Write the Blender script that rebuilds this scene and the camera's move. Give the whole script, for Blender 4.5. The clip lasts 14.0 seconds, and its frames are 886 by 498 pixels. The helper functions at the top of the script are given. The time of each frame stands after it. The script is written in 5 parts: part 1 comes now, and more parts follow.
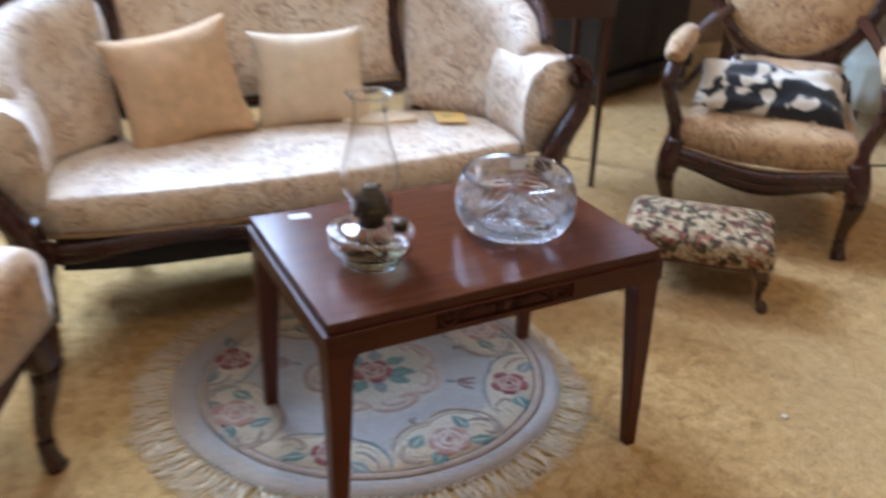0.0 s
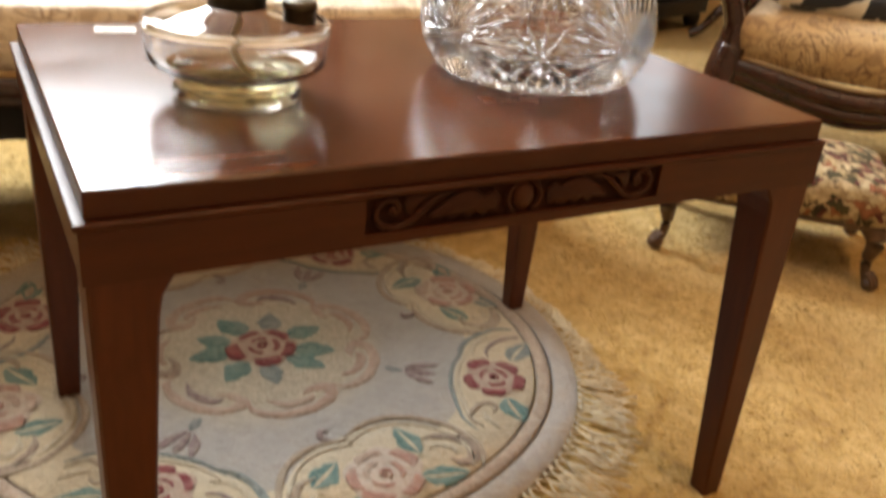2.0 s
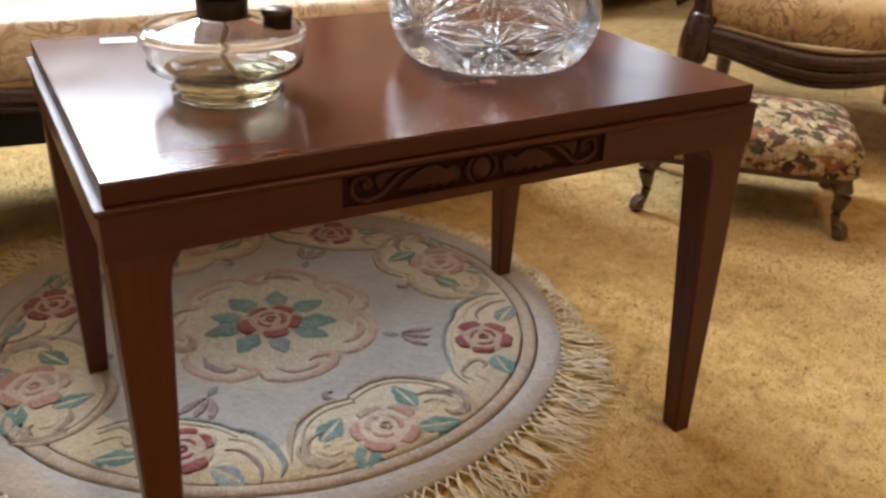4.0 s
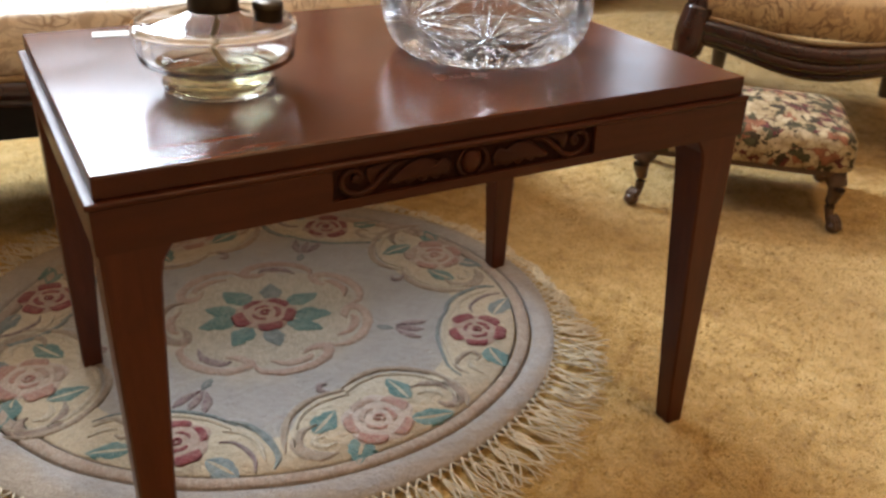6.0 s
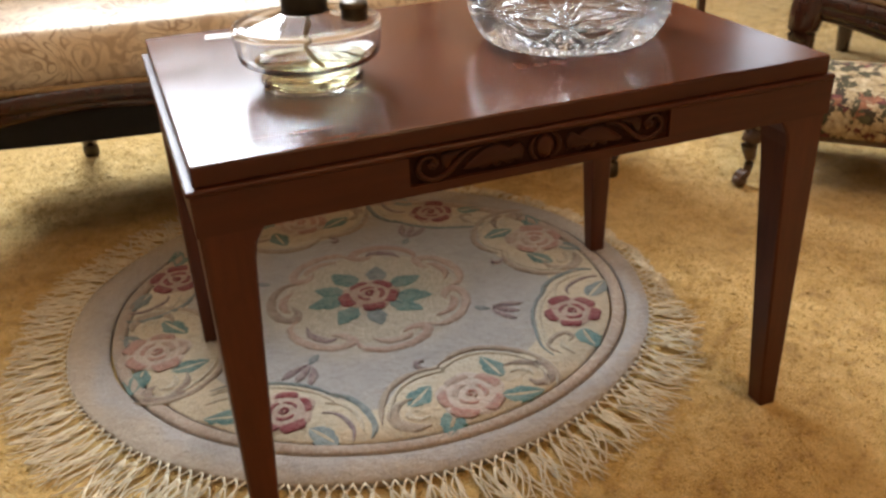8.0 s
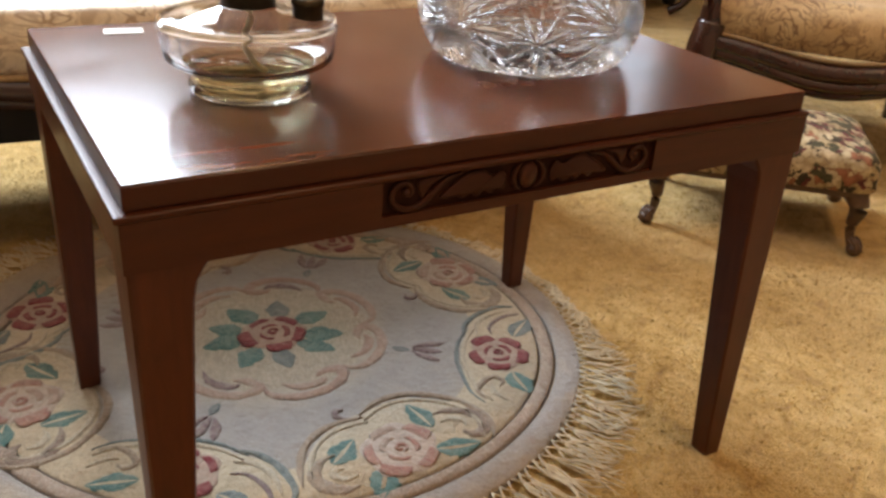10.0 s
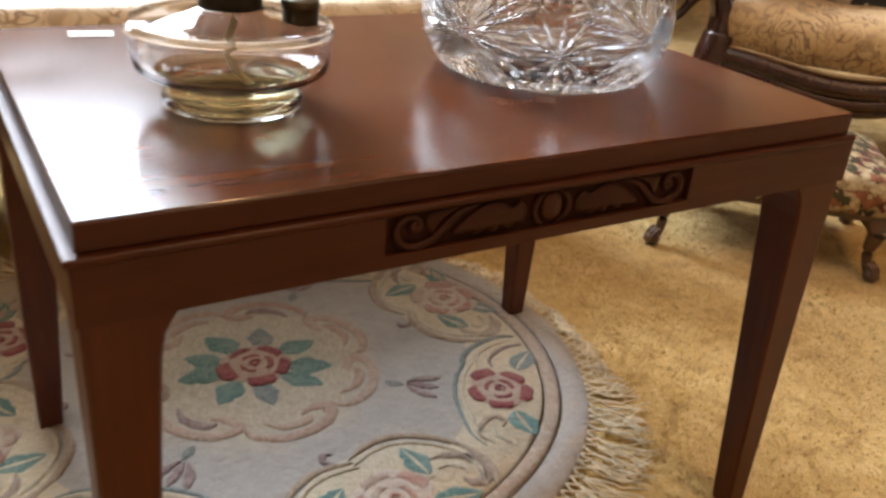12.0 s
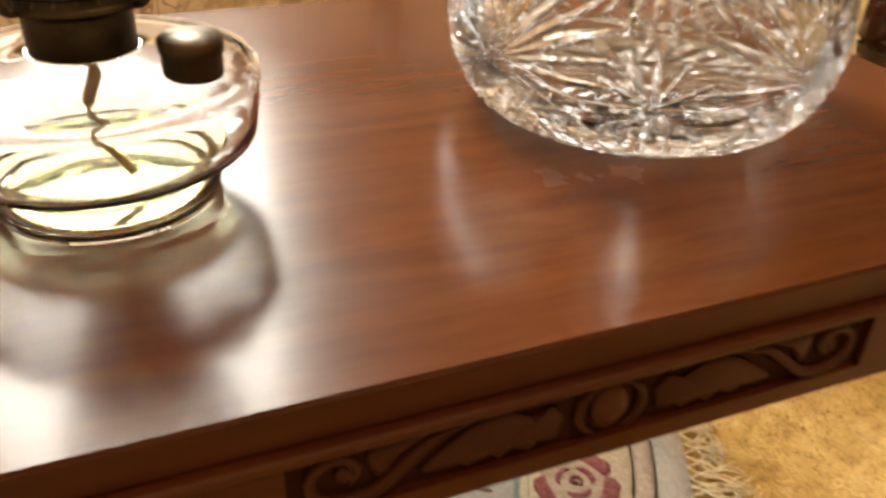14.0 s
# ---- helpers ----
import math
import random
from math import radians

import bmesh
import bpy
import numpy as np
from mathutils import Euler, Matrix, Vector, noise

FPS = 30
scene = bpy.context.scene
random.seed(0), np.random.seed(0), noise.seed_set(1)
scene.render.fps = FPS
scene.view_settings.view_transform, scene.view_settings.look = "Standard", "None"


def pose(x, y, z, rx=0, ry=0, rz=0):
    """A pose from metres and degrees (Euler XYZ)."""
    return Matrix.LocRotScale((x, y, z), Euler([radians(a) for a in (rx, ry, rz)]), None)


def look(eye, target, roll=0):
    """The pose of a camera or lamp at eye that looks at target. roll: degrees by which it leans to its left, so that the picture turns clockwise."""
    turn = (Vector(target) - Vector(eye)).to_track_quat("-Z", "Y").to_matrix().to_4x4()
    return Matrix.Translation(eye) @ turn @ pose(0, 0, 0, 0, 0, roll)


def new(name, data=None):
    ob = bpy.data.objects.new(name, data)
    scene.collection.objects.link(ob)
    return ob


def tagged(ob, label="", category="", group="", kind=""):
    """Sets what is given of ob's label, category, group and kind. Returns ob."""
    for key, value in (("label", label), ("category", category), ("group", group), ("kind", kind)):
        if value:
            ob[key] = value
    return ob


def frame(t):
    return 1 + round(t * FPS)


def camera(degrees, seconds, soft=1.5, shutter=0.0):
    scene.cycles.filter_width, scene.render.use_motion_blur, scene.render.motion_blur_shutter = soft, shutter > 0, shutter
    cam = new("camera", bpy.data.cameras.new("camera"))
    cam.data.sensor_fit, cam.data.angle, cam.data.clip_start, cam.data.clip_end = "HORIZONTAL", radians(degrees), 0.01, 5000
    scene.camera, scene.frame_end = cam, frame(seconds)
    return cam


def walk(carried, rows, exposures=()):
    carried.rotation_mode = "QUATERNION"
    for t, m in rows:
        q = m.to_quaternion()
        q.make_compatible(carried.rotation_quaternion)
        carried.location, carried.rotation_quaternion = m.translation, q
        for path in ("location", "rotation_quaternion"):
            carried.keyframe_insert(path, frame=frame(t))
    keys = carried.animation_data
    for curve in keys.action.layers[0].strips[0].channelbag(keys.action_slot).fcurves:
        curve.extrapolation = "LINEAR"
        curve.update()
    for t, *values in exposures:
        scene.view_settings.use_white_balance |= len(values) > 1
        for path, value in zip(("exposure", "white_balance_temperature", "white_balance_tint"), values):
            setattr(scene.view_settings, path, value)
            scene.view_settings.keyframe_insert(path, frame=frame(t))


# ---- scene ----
cam = camera(53.6, 14.0, soft=2.8, shutter=0.5)
PATH = [
    (0, (-0.378, -1.14, 1.192), (0.2311, 0.0564, 0.5229), 1.3),
    (0.2, (-0.325, -1.0012, 1.1612), (0.3435, 0.1371, 0.4462), 2.23),
    (0.5, (-0.245, -0.85, 1.114), (0.657, 0.637, 0.125), 2.0),
    (0.8, (-0.171, -0.713, 1.079), (0.4639, 0.3545, 0.2379), 2.2),
    (1, (-0.145, -0.66, 1.023), (0.659, 0.734, -0.165), 3.2),
    (1.5, (-0.075, -0.553, 0.84), (0.751, 0.853, -0.318), 5.0),
    (2, (-0.054, -0.535, 0.684), (0.6292, 0.6281, 0.0278), 5.8),
    (2.5, (-0.0864, -0.572, 0.7079), (0.5975, 0.6226, 0.1125), 5.17),
    (3, (-0.069, -0.625, 0.721), (0.802, 0.939, -0.17), 2.3),
    (5.5, (-0.0686, -0.645, 0.7221), (0.5876, 0.5113, 0.0277), 2.12),
    (6, (-0.064, -0.646, 0.723), (0.5915, 0.5089, 0.0255), 2.1),
    (6.5, (-0.0678, -0.649, 0.726), (0.5728, 0.5179, 0.0337), 1.55),
    (7, (-0.0605, -0.665, 0.732), (0.5766, 0.5053, 0.041), 1.3),
    (7.5, (-0.0403, -0.696, 0.739), (0.5223, 0.4967, 0.0227), -0.45),
    (8, (-0.035, -0.706, 0.74), (0.4135, 0.5329, 0.0231), -2.7),
    (8.5, (-0.0382, -0.6787, 0.735), (0.5072, 0.5099, -0.0012), -1.48),
    (8.7, (-0.0572, -0.6545, 0.736), (0.5639, 0.5087, 0.018), -1.28),
    (11, (-0.095, -0.52, 0.666), (0.6056, 0.6269, -0.0001), 5.0),
    (11.5, (-0.0873, -0.496, 0.6727), (0.6263, 0.6444, 0.008), 5.03),
    (12, (-0.0587, -0.464, 0.6723), (0.6679, 0.6694, 0.0085), 5.07),
    (12.5, (0.049, -0.398, 0.661), (0.6805, 0.7465, -0.0747), 2.9),
    (13, (0.111, -0.341, 0.69), (0.6352, 0.7974, -0.1402), 1.9),
    (13.5, (0.154, -0.284, 0.688), (0.6991, 0.8512, -0.135), 2.2),
    (14, (0.152, -0.229, 0.671), (0.6553, 0.9411, -0.1341), 2.3),
]
walk(cam, [(t, look(eye, target, roll)) for t, eye, target, roll in PATH],
     exposures=[(0.0, -0.05, 5100, 16), (0.6, 0.03, 5700, 16), (1.2, 0.17, 6700, 16), (2.0, 0.25, 7400, 16), (2.6, 0.38, 6700, 16), (3.2, 0.28, 6600, 16), (6.0, 0.12, 6500, 16), (8.7, 0.15, 6800, 16), (11.0, 0.12, 6500, 16), (12.0, 0.2, 6600, 16), (12.5, 0.12, 7400, 16), (13.0, 0.12, 7000, 16), (13.5, 0.1, 7400, 16), (14.0, 0.42, 9200, 16)])

# ---- world and light ----
world = bpy.data.worlds.new("world")
scene.world = world
world.use_nodes = True
wn = world.node_tree.nodes
sky = wn.new("ShaderNodeTexSky")
sky.sky_type = "NISHITA"
sky.sun_disc = False
sky.sun_elevation, sky.sun_rotation = radians(35), radians(-20)
world.node_tree.links.new(sky.outputs[0], wn["Background"].inputs[0])
wn["Background"].inputs[1].default_value = 0.1


def area_lamp(name, at, target, w, h, watts, colour):
    data = bpy.data.lights.new(name, "AREA")
    data.shape, data.size, data.size_y, data.energy, data.color = "RECTANGLE", w, h, watts, colour
    ob = new(name, data)
    ob.matrix_world = look(at, target)
    return ob


DAY = (0.76, 0.90, 1.0)
WARM = (1.0, 0.66, 0.32)
# daylight through the shop windows (far wall and side wall)
area_lamp("window_light_sky", (0.105, 2.92, 2.85), (0.105, 0, 2.85), 1.31, 1.50, 268, DAY)
area_lamp("window_light_street", (0.105, 2.92, 1.67), (0.105, 0, 1.67), 1.31, 0.84, 84, DAY)
area_lamp("window_light_slim", (3.075, 2.92, 1.65), (3.075, 0, 1.65), 0.45, 1.50, 6, DAY)
area_lamp("window_light_side", (-2.22, 1.75, 3.00), (0, 1.75, 3.00), 1.9, 1.00, 45, DAY)
# warm bulbs under the ceiling
BULBS = [(1.45, -0.62), (2.6, 0.5), (0.85, -1.10)]
for (bx, by), watts in zip(BULBS, (14, 2, 43)):
    data = bpy.data.lights.new("bulb_light", "POINT")
    data.energy, data.color, data.shadow_soft_size = watts, WARM, 0.05
    new("bulb_light", data).location = (bx, by, 2.87)

# ---- materials ----


def nodes_of(name):
    m = bpy.data.materials.new(name)
    m.use_nodes = True
    nt = m.node_tree
    return m, nt, nt.nodes["Principled BSDF"]


def coords(nt, scale=(1, 1, 1), rot=(0, 0, 0)):
    tc = nt.nodes.new("ShaderNodeTexCoord")
    mp = nt.nodes.new("ShaderNodeMapping")
    mp.inputs["Scale"].default_value = scale
    mp.inputs["Rotation"].default_value = rot
    nt.links.new(tc.outputs["Object"], mp.inputs[0])
    return mp.outputs[0]


def noise_tex(nt, vec, scale, detail=4.0, rough=0.55, dist=0.0):
    n = nt.nodes.new("ShaderNodeTexNoise")
    n.inputs["Scale"].default_value = scale
    n.inputs["Detail"].default_value = detail
    n.inputs["Roughness"].default_value = rough
    n.inputs["Distortion"].default_value = dist
    nt.links.new(vec, n.inputs["Vector"])
    return n.outputs["Fac"]


def ramp(nt, fac, stops, mode="LINEAR"):
    r = nt.nodes.new("ShaderNodeValToRGB")
    r.color_ramp.interpolation = mode
    while len(r.color_ramp.elements) < len(stops):
        r.color_ramp.elements.new(0.5)
    for e, (p, c) in zip(r.color_ramp.elements, stops):
        e.position = p
        e.color = (*c, 1) if len(c) == 3 else c
    nt.links.new(fac, r.inputs[0])
    return r.outputs[0]


def mix(nt, fac, a, b, mode="MIX"):
    n = nt.nodes.new("ShaderNodeMix")
    n.data_type, n.blend_type = "RGBA", mode
    for sock, val in ((n.inputs[0], fac), (n.inputs[6], a), (n.inputs[7], b)):
        if isinstance(val, (int, float)):
            sock.default_value = val
        elif isinstance(val, tuple):
            sock.default_value = (*val, 1)
        else:
            nt.links.new(val, sock)
    return n.outputs[2]


def calc(nt, op, a, b=0.0):
    n = nt.nodes.new("ShaderNodeMath")
    n.operation = op
    for sock, val in ((n.inputs[0], a), (n.inputs[1], b)):
        if isinstance(val, (int, float)):
            sock.default_value = val
        else:
            nt.links.new(val, sock)
    return n.outputs[0]


def bump(nt, bsdf, height, strength, dist=0.002):
    b = nt.nodes.new("ShaderNodeBump")
    b.inputs["Strength"].default_value = strength
    b.inputs["Distance"].default_value = dist
    nt.links.new(height, b.inputs["Height"])
    nt.links.new(b.outputs[0], bsdf.inputs["Normal"])


def wood(name, dark, light, rough, stretch=(1.6, 26, 26), coat=0.3, vary=0.5, spec=0.4, coat_rough=None):
    m, nt, b = nodes_of(name)
    v = coords(nt, stretch)
    g = noise_tex(nt, v, 2.2, 6, 0.6, 0.8)
    col = ramp(nt, g, [(0.30, dark), (0.72, light)])
    big = noise_tex(nt, coords(nt, (2, 5, 5)), 1.6, 3, 0.5)
    fleck = noise_tex(nt, coords(nt, tuple(max(3.0, s * 0.45) for s in stretch)), 7.5, 5, 0.7, 0.6)
    col = mix(nt, 0.55, col, ramp(nt, fleck, [(0.30, (0.62, 0.56, 0.52)), (0.55, (1.0, 1.0, 1.0)), (0.75, (1.22, 1.18, 1.12))]), "MULTIPLY")
    col = mix(nt, calc(nt, "MULTIPLY", big, vary), col, tuple(0.55 * (c + d) * 1.25 for c, d in zip(dark, light)))
    nt.links.new(col, b.inputs["Base Color"])
    wear = noise_tex(nt, coords(nt, (1, 1, 1)), 9, 5, 0.6)
    nt.links.new(ramp(nt, wear, [(0.3, (rough * 0.80,) * 3), (0.75, (rough * 1.22,) * 3)]), b.inputs["Roughness"])
    b.inputs["Coat Weight"].default_value = coat
    b.inputs["Specular IOR Level"].default_value = spec
    b.inputs["Coat Roughness"].default_value = coat_rough or rough * 0.7
    bump(nt, b, g, 0.03, 0.0002)
    return m


def pile(name, c1, c2, scale=60, bump_s=0.8, speck=420, fade=0.30):
    m, nt, b = nodes_of(name)
    v = coords(nt)
    n1 = noise_tex(nt, v, scale, 4, 0.6)
    n2 = noise_tex(nt, v, speck, 2, 0.7)
    col = ramp(nt, n1, [(0.32, c1), (0.68, c2)])
    worn = ramp(nt, noise_tex(nt, v, 150, 5, 0.75, 0.6), [(0.42, (0, 0, 0)), (0.60, (fade * 1.35,) * 3)])
    col = mix(nt, worn, col, (0.50, 0.445, 0.35))
    streak = ramp(nt, noise_tex(nt, coords(nt, (1, 0.28, 1), (0, 0, radians(35))), 330, 2, 0.6), [(0.44, (0.74, 0.72, 0.70)), (0.56, (1.0, 1.0, 1.0))])
    col = mix(nt, 0.55, col, streak, "MULTIPLY")
    col = mix(nt, 0.55, col, ramp(nt, n2, [(0.3, (0.55,) * 3), (0.62, (1.0,) * 3)]), "MULTIPLY")
    nt.links.new(col, b.inputs["Base Color"])
    b.inputs["Roughness"].default_value = 0.95
    b.inputs["Specular IOR Level"].default_value = 0.1
    b.inputs["Sheen Weight"].default_value = 0.25
    lump = noise_tex(nt, v, 95, 3, 0.65)
    bump(nt, b, calc(nt, "ADD", n2, calc(nt, "MULTIPLY", lump, 2.0)), bump_s, 0.0028)
    return m


def carpet_mat():
    m, nt, b = nodes_of("ochre_carpet")
    v = coords(nt)
    n_big = noise_tex(nt, v, 1.3, 3, 0.5, 0.4)
    n_mid = noise_tex(nt, v, 24, 6, 0.70, 0.5)
    n_fine = noise_tex(nt, v, 330, 2, 0.75)
    n_tuft = noise_tex(nt, coords(nt, (1.5, 1, 1)), 110, 3, 0.7, 1.2)
    col = ramp(nt, n_mid, [(0.30, (0.36, 0.195, 0.045)), (0.48, (0.63, 0.395, 0.120)), (0.70, (0.80, 0.575, 0.250))])
    col = mix(nt, ramp(nt, n_big, [(0.35, (0, 0, 0)), (0.7, (0.55, 0.55, 0.55))]), col, (0.66, 0.47, 0.21))
    tuft = ramp(nt, n_tuft, [(0.33, (0.30, 0.25, 0.18)), (0.47, (1, 1, 1))])
    col = mix(nt, 0.38, col, tuft, "MULTIPLY")
    fleck = ramp(nt, n_fine, [(0.30, (0.35, 0.30, 0.24)), (0.52, (1, 1, 1))])
    col = mix(nt, 0.42, col, fleck, "MULTIPLY")
    n_sp = noise_tex(nt, coords(nt, (1.0, 1.6, 1)), 210, 2, 0.6, 0.8)
    col = mix(nt, 0.32, col, ramp(nt, n_sp, [(0.31, (0.28, 0.20, 0.12)), (0.40, (1, 1, 1))]), "MULTIPLY")
    nt.links.new(col, b.inputs["Base Color"])
    b.inputs["Roughness"].default_value = 0.95
    b.inputs["Specular IOR Level"].default_value = 0.08
    b.inputs["Sheen Weight"].default_value = 0.2
    h = calc(nt, "ADD", calc(nt, "MULTIPLY", n_tuft, 1.6), n_fine)
    bump(nt, b, h, 0.8, 0.004)
    return m


def damask(name, ground, ground2, line, size=1.0):
    """Cream upholstery with curling brown tendrils."""
    m, nt, b = nodes_of(name)
    v = coords(nt, (size, size, size))
    warp = noise_tex(nt, v, 11, 1.0, 0.4, 2.8)
    ring = calc(nt, "PINGPONG", calc(nt, "MULTIPLY", warp, 6.0), 0.5)
    tendril = ramp(nt, ring, [(0.0, (1, 1, 1)), (0.09, (0.8, 0.8, 0.8)), (0.17, (0, 0, 0))])
    gate = ramp(nt, noise_tex(nt, v, 12, 2, 0.5), [(0.40, (0.12, 0.12, 0.12)), (0.54, (1, 1, 1))])
    leafn = noise_tex(nt, v, 26, 3, 0.55, 1.5)
    leaf = ramp(nt, leafn, [(0.54, (0, 0, 0)), (0.62, (0.75, 0.75, 0.75))])
    weave = noise_tex(nt, v, 520, 2, 0.7)
    fade = noise_tex(nt, v, 9, 4, 0.6)
    base = ramp(nt, fade, [(0.3, ground), (0.7, ground2)])
    base = mix(nt, 0.35, base, ramp(nt, weave, [(0.3, (0.6,) * 3), (0.6, (1.0,) * 3)]), "MULTIPLY")
    mask = calc(nt, "MAXIMUM", calc(nt, "MULTIPLY", tendril, gate), calc(nt, "MULTIPLY", leaf, 0.8))
    col = mix(nt, calc(nt, "MULTIPLY", mask, 0.80), base, line)
    nt.links.new(col, b.inputs["Base Color"])
    b.inputs["Roughness"].default_value = 0.52
    b.inputs["Specular IOR Level"].default_value = 0.5
    b.inputs["Sheen Weight"].default_value = 0.45
    b.inputs["Sheen Roughness"].default_value = 0.4
    bump(nt, b, calc(nt, "ADD", weave, calc(nt, "MULTIPLY", mask, 0.8)), 0.35, 0.001)
    return m


def tapestry_mat():
    m, nt, b = nodes_of("floral_tapestry")
    v = coords(nt)
    vo = nt.nodes.new("ShaderNodeTexVoronoi")
    vo.inputs["Scale"].default_value = 58
    wv = nt.nodes.new("ShaderNodeVectorMath")
    wv.operation = "ADD"
    nz = nt.nodes.new("ShaderNodeTexNoise")
    nz.inputs["Scale"].default_value = 62
    nz.inputs["Detail"].default_value = 3
    nt.links.new(v, nz.inputs["Vector"])
    sc = nt.nodes.new("ShaderNodeVectorMath")
    sc.operation = "SCALE"
    sc.inputs["Scale"].default_value = 0.046
    nt.links.new(nz.outputs["Color"], sc.inputs[0])
    nt.links.new(v, wv.inputs[0])
    nt.links.new(sc.outputs[0], wv.inputs[1])
    nt.links.new(wv.outputs[0], vo.inputs["Vector"])
    sep = nt.nodes.new("ShaderNodeSeparateColor")
    nt.links.new(vo.outputs["Color"], sep.inputs[0])
    col = ramp(nt, sep.outputs[0], [(0.0, (0.46, 0.35, 0.20)), (0.22, (0.055, 0.038, 0.018)), (0.38, (0.56, 0.44, 0.28)),
                                    (0.52, (0.14, 0.030, 0.028)), (0.63, (0.30, 0.12, 0.06)), (0.72, (0.075, 0.065, 0.028)), (0.88, (0.52, 0.42, 0.27))], "CONSTANT")
    edge = ramp(nt, vo.outputs["Distance"], [(0.25, (1, 1, 1)), (0.75, (0.45, 0.38, 0.28))])
    col = mix(nt, 0.7, col, edge, "MULTIPLY")
    weave = noise_tex(nt, v, 600, 2, 0.7)
    col = mix(nt, 0.4, col, ramp(nt, weave, [(0.3, (0.55,) * 3), (0.6, (1.0,) * 3)]), "MULTIPLY")
    nt.links.new(col, b.inputs["Base Color"])
    b.inputs["Roughness"].default_value = 0.9
    bump(nt, b, weave, 0.5, 0.001)
    return m


def cow_mat():
    m, nt, b = nodes_of("cow_print_plush")
    v = coords(nt)
    n = noise_tex(nt, v, 13, 1.5, 0.45, 0.5)
    fur = noise_tex(nt, coords(nt, (1, 3, 1)), 260, 2, 0.7)
    col = ramp(nt, n, [(0.485, (0.010, 0.010, 0.014)), (0.505, (0.74, 0.69, 0.58))])
    nt.links.new(mix(nt, 0.35, col, ramp(nt, fur, [(0.3, (0.6,) * 3), (0.6, (1.0,) * 3)]), "MULTIPLY"), b.inputs["Base Color"])
    b.inputs["Roughness"].default_value = 0.85
    b.inputs["Sheen Weight"].default_value = 0.4
    bump(nt, b, fur, 0.6, 0.002)
    return m


def glass_mat(name, colour=(1, 1, 1), ior=1.5, rough=0.0):
    m, nt, b = nodes_of(name)
    b.inputs["Base Color"].default_value = (*colour, 1)
    b.inputs["Transmission Weight"].default_value = 1.0
    b.inputs["IOR"].default_value = ior
    b.inputs["Roughness"].default_value = rough
    return m


def plain(name, c, rough=0.6, metal=0.0, vary=0.25, scale=18, bump_s=0.15):
    m, nt, b = nodes_of(name)
    n = noise_tex(nt, coords(nt), scale, 5, 0.6)
    lo, hi = tuple(x * (1 - vary) for x in c), tuple(min(1, x * (1 + vary)) for x in c)
    nt.links.new(ramp(nt, n, [(0.3, lo), (0.7, hi)]), b.inputs["Base Color"])
    nt.links.new(ramp(nt, n, [(0.3, (rough * 0.85,) * 3), (0.7, (min(1, rough * 1.15),) * 3)]), b.inputs["Roughness"])
    b.inputs["Metallic"].default_value = metal
    bump(nt, b, noise_tex(nt, coords(nt), scale * 12, 3, 0.6), bump_s, 0.001)
    return m


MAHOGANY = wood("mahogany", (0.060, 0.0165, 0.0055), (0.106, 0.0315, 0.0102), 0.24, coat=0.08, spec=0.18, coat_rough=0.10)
# less glossy, and darkened: shade on the table's upright faces is in the base colour
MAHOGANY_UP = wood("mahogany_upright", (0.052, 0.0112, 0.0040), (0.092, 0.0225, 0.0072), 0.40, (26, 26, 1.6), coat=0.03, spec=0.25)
MAHOGANY_SIDE = wood("mahogany_satin_shaded", (0.039, 0.0085, 0.0031), (0.070, 0.0170, 0.0056), 0.40, coat=0.03, spec=0.22)
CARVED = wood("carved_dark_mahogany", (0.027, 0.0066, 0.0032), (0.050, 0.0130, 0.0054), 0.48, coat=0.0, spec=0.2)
# bed and veins: darker base colour than the carving
CARVED_BED = wood("darker_recess", (0.018, 0.0052, 0.0032), (0.034, 0.0095, 0.0052), 0.6, coat=0.0, spec=0.08)
ROSEWOOD = wood("dark_polished_rosewood", (0.020, 0.006, 0.004), (0.060, 0.018, 0.010), 0.20, (8, 8, 8), coat=0.55)
STOOLWOOD = wood("brown_stool_wood", (0.055, 0.026, 0.013), (0.11, 0.055, 0.028), 0.35, (20, 20, 3), coat=0.2)
SIDEWOOD = wood("side_table_wood", (0.022, 0.007, 0.004), (0.055, 0.018, 0.009), 0.35, coat=0.2)
EBONY = plain("black_lacquer", (0.010, 0.009, 0.010), 0.35, 0, 0.3)
CARPET = carpet_mat()
DAMASK = damask("cream_damask", (0.71, 0.555, 0.385), (0.92, 0.85, 0.735), (0.30, 0.18, 0.10))
CHAIR_DAMASK = damask("gold_damask", (0.43, 0.255, 0.105), (0.70, 0.51, 0.285), (0.15, 0.065, 0.03), 1.0)
BRAID = plain("gold_braid", (0.27, 0.17, 0.075), 0.7, 0, 0.3, 120, 0.6)
LINEN = plain("beige_linen", (0.64, 0.44, 0.25), 0.85, 0, 0.16, 26, 0.4)
IVORY = plain("ivory_satin", (0.74, 0.61, 0.43), 0.6, 0, 0.10, 20, 0.3)
TAPESTRY = tapestry_mat()
COW = cow_mat()
GLASS = glass_mat("clear_glass", (0.99, 0.995, 0.99), 1.45)
CRYSTAL = glass_mat("lead_crystal", (0.998, 1.0, 1.0), 1.53, 0.05)
OIL = glass_mat("lamp_oil", (1.0, 0.96, 0.72), 1.06)
BRASS = plain("dark_aged_brass", (0.055, 0.042, 0.028), 0.42, 0.75, 0.4, 60)
BRASS2 = plain("dull_brass", (0.085, 0.062, 0.038), 0.40, 0.8, 0.35, 60)
WICK = plain("cotton_wick", (0.80, 0.68, 0.48), 0.95)
PAPER = plain("white_paper", (0.80, 0.80, 0.78), 0.7, 0, 0.04)
YELLOW_PAPER = plain("yellow_card", (0.70, 0.47, 0.14), 0.7, 0, 0.05)
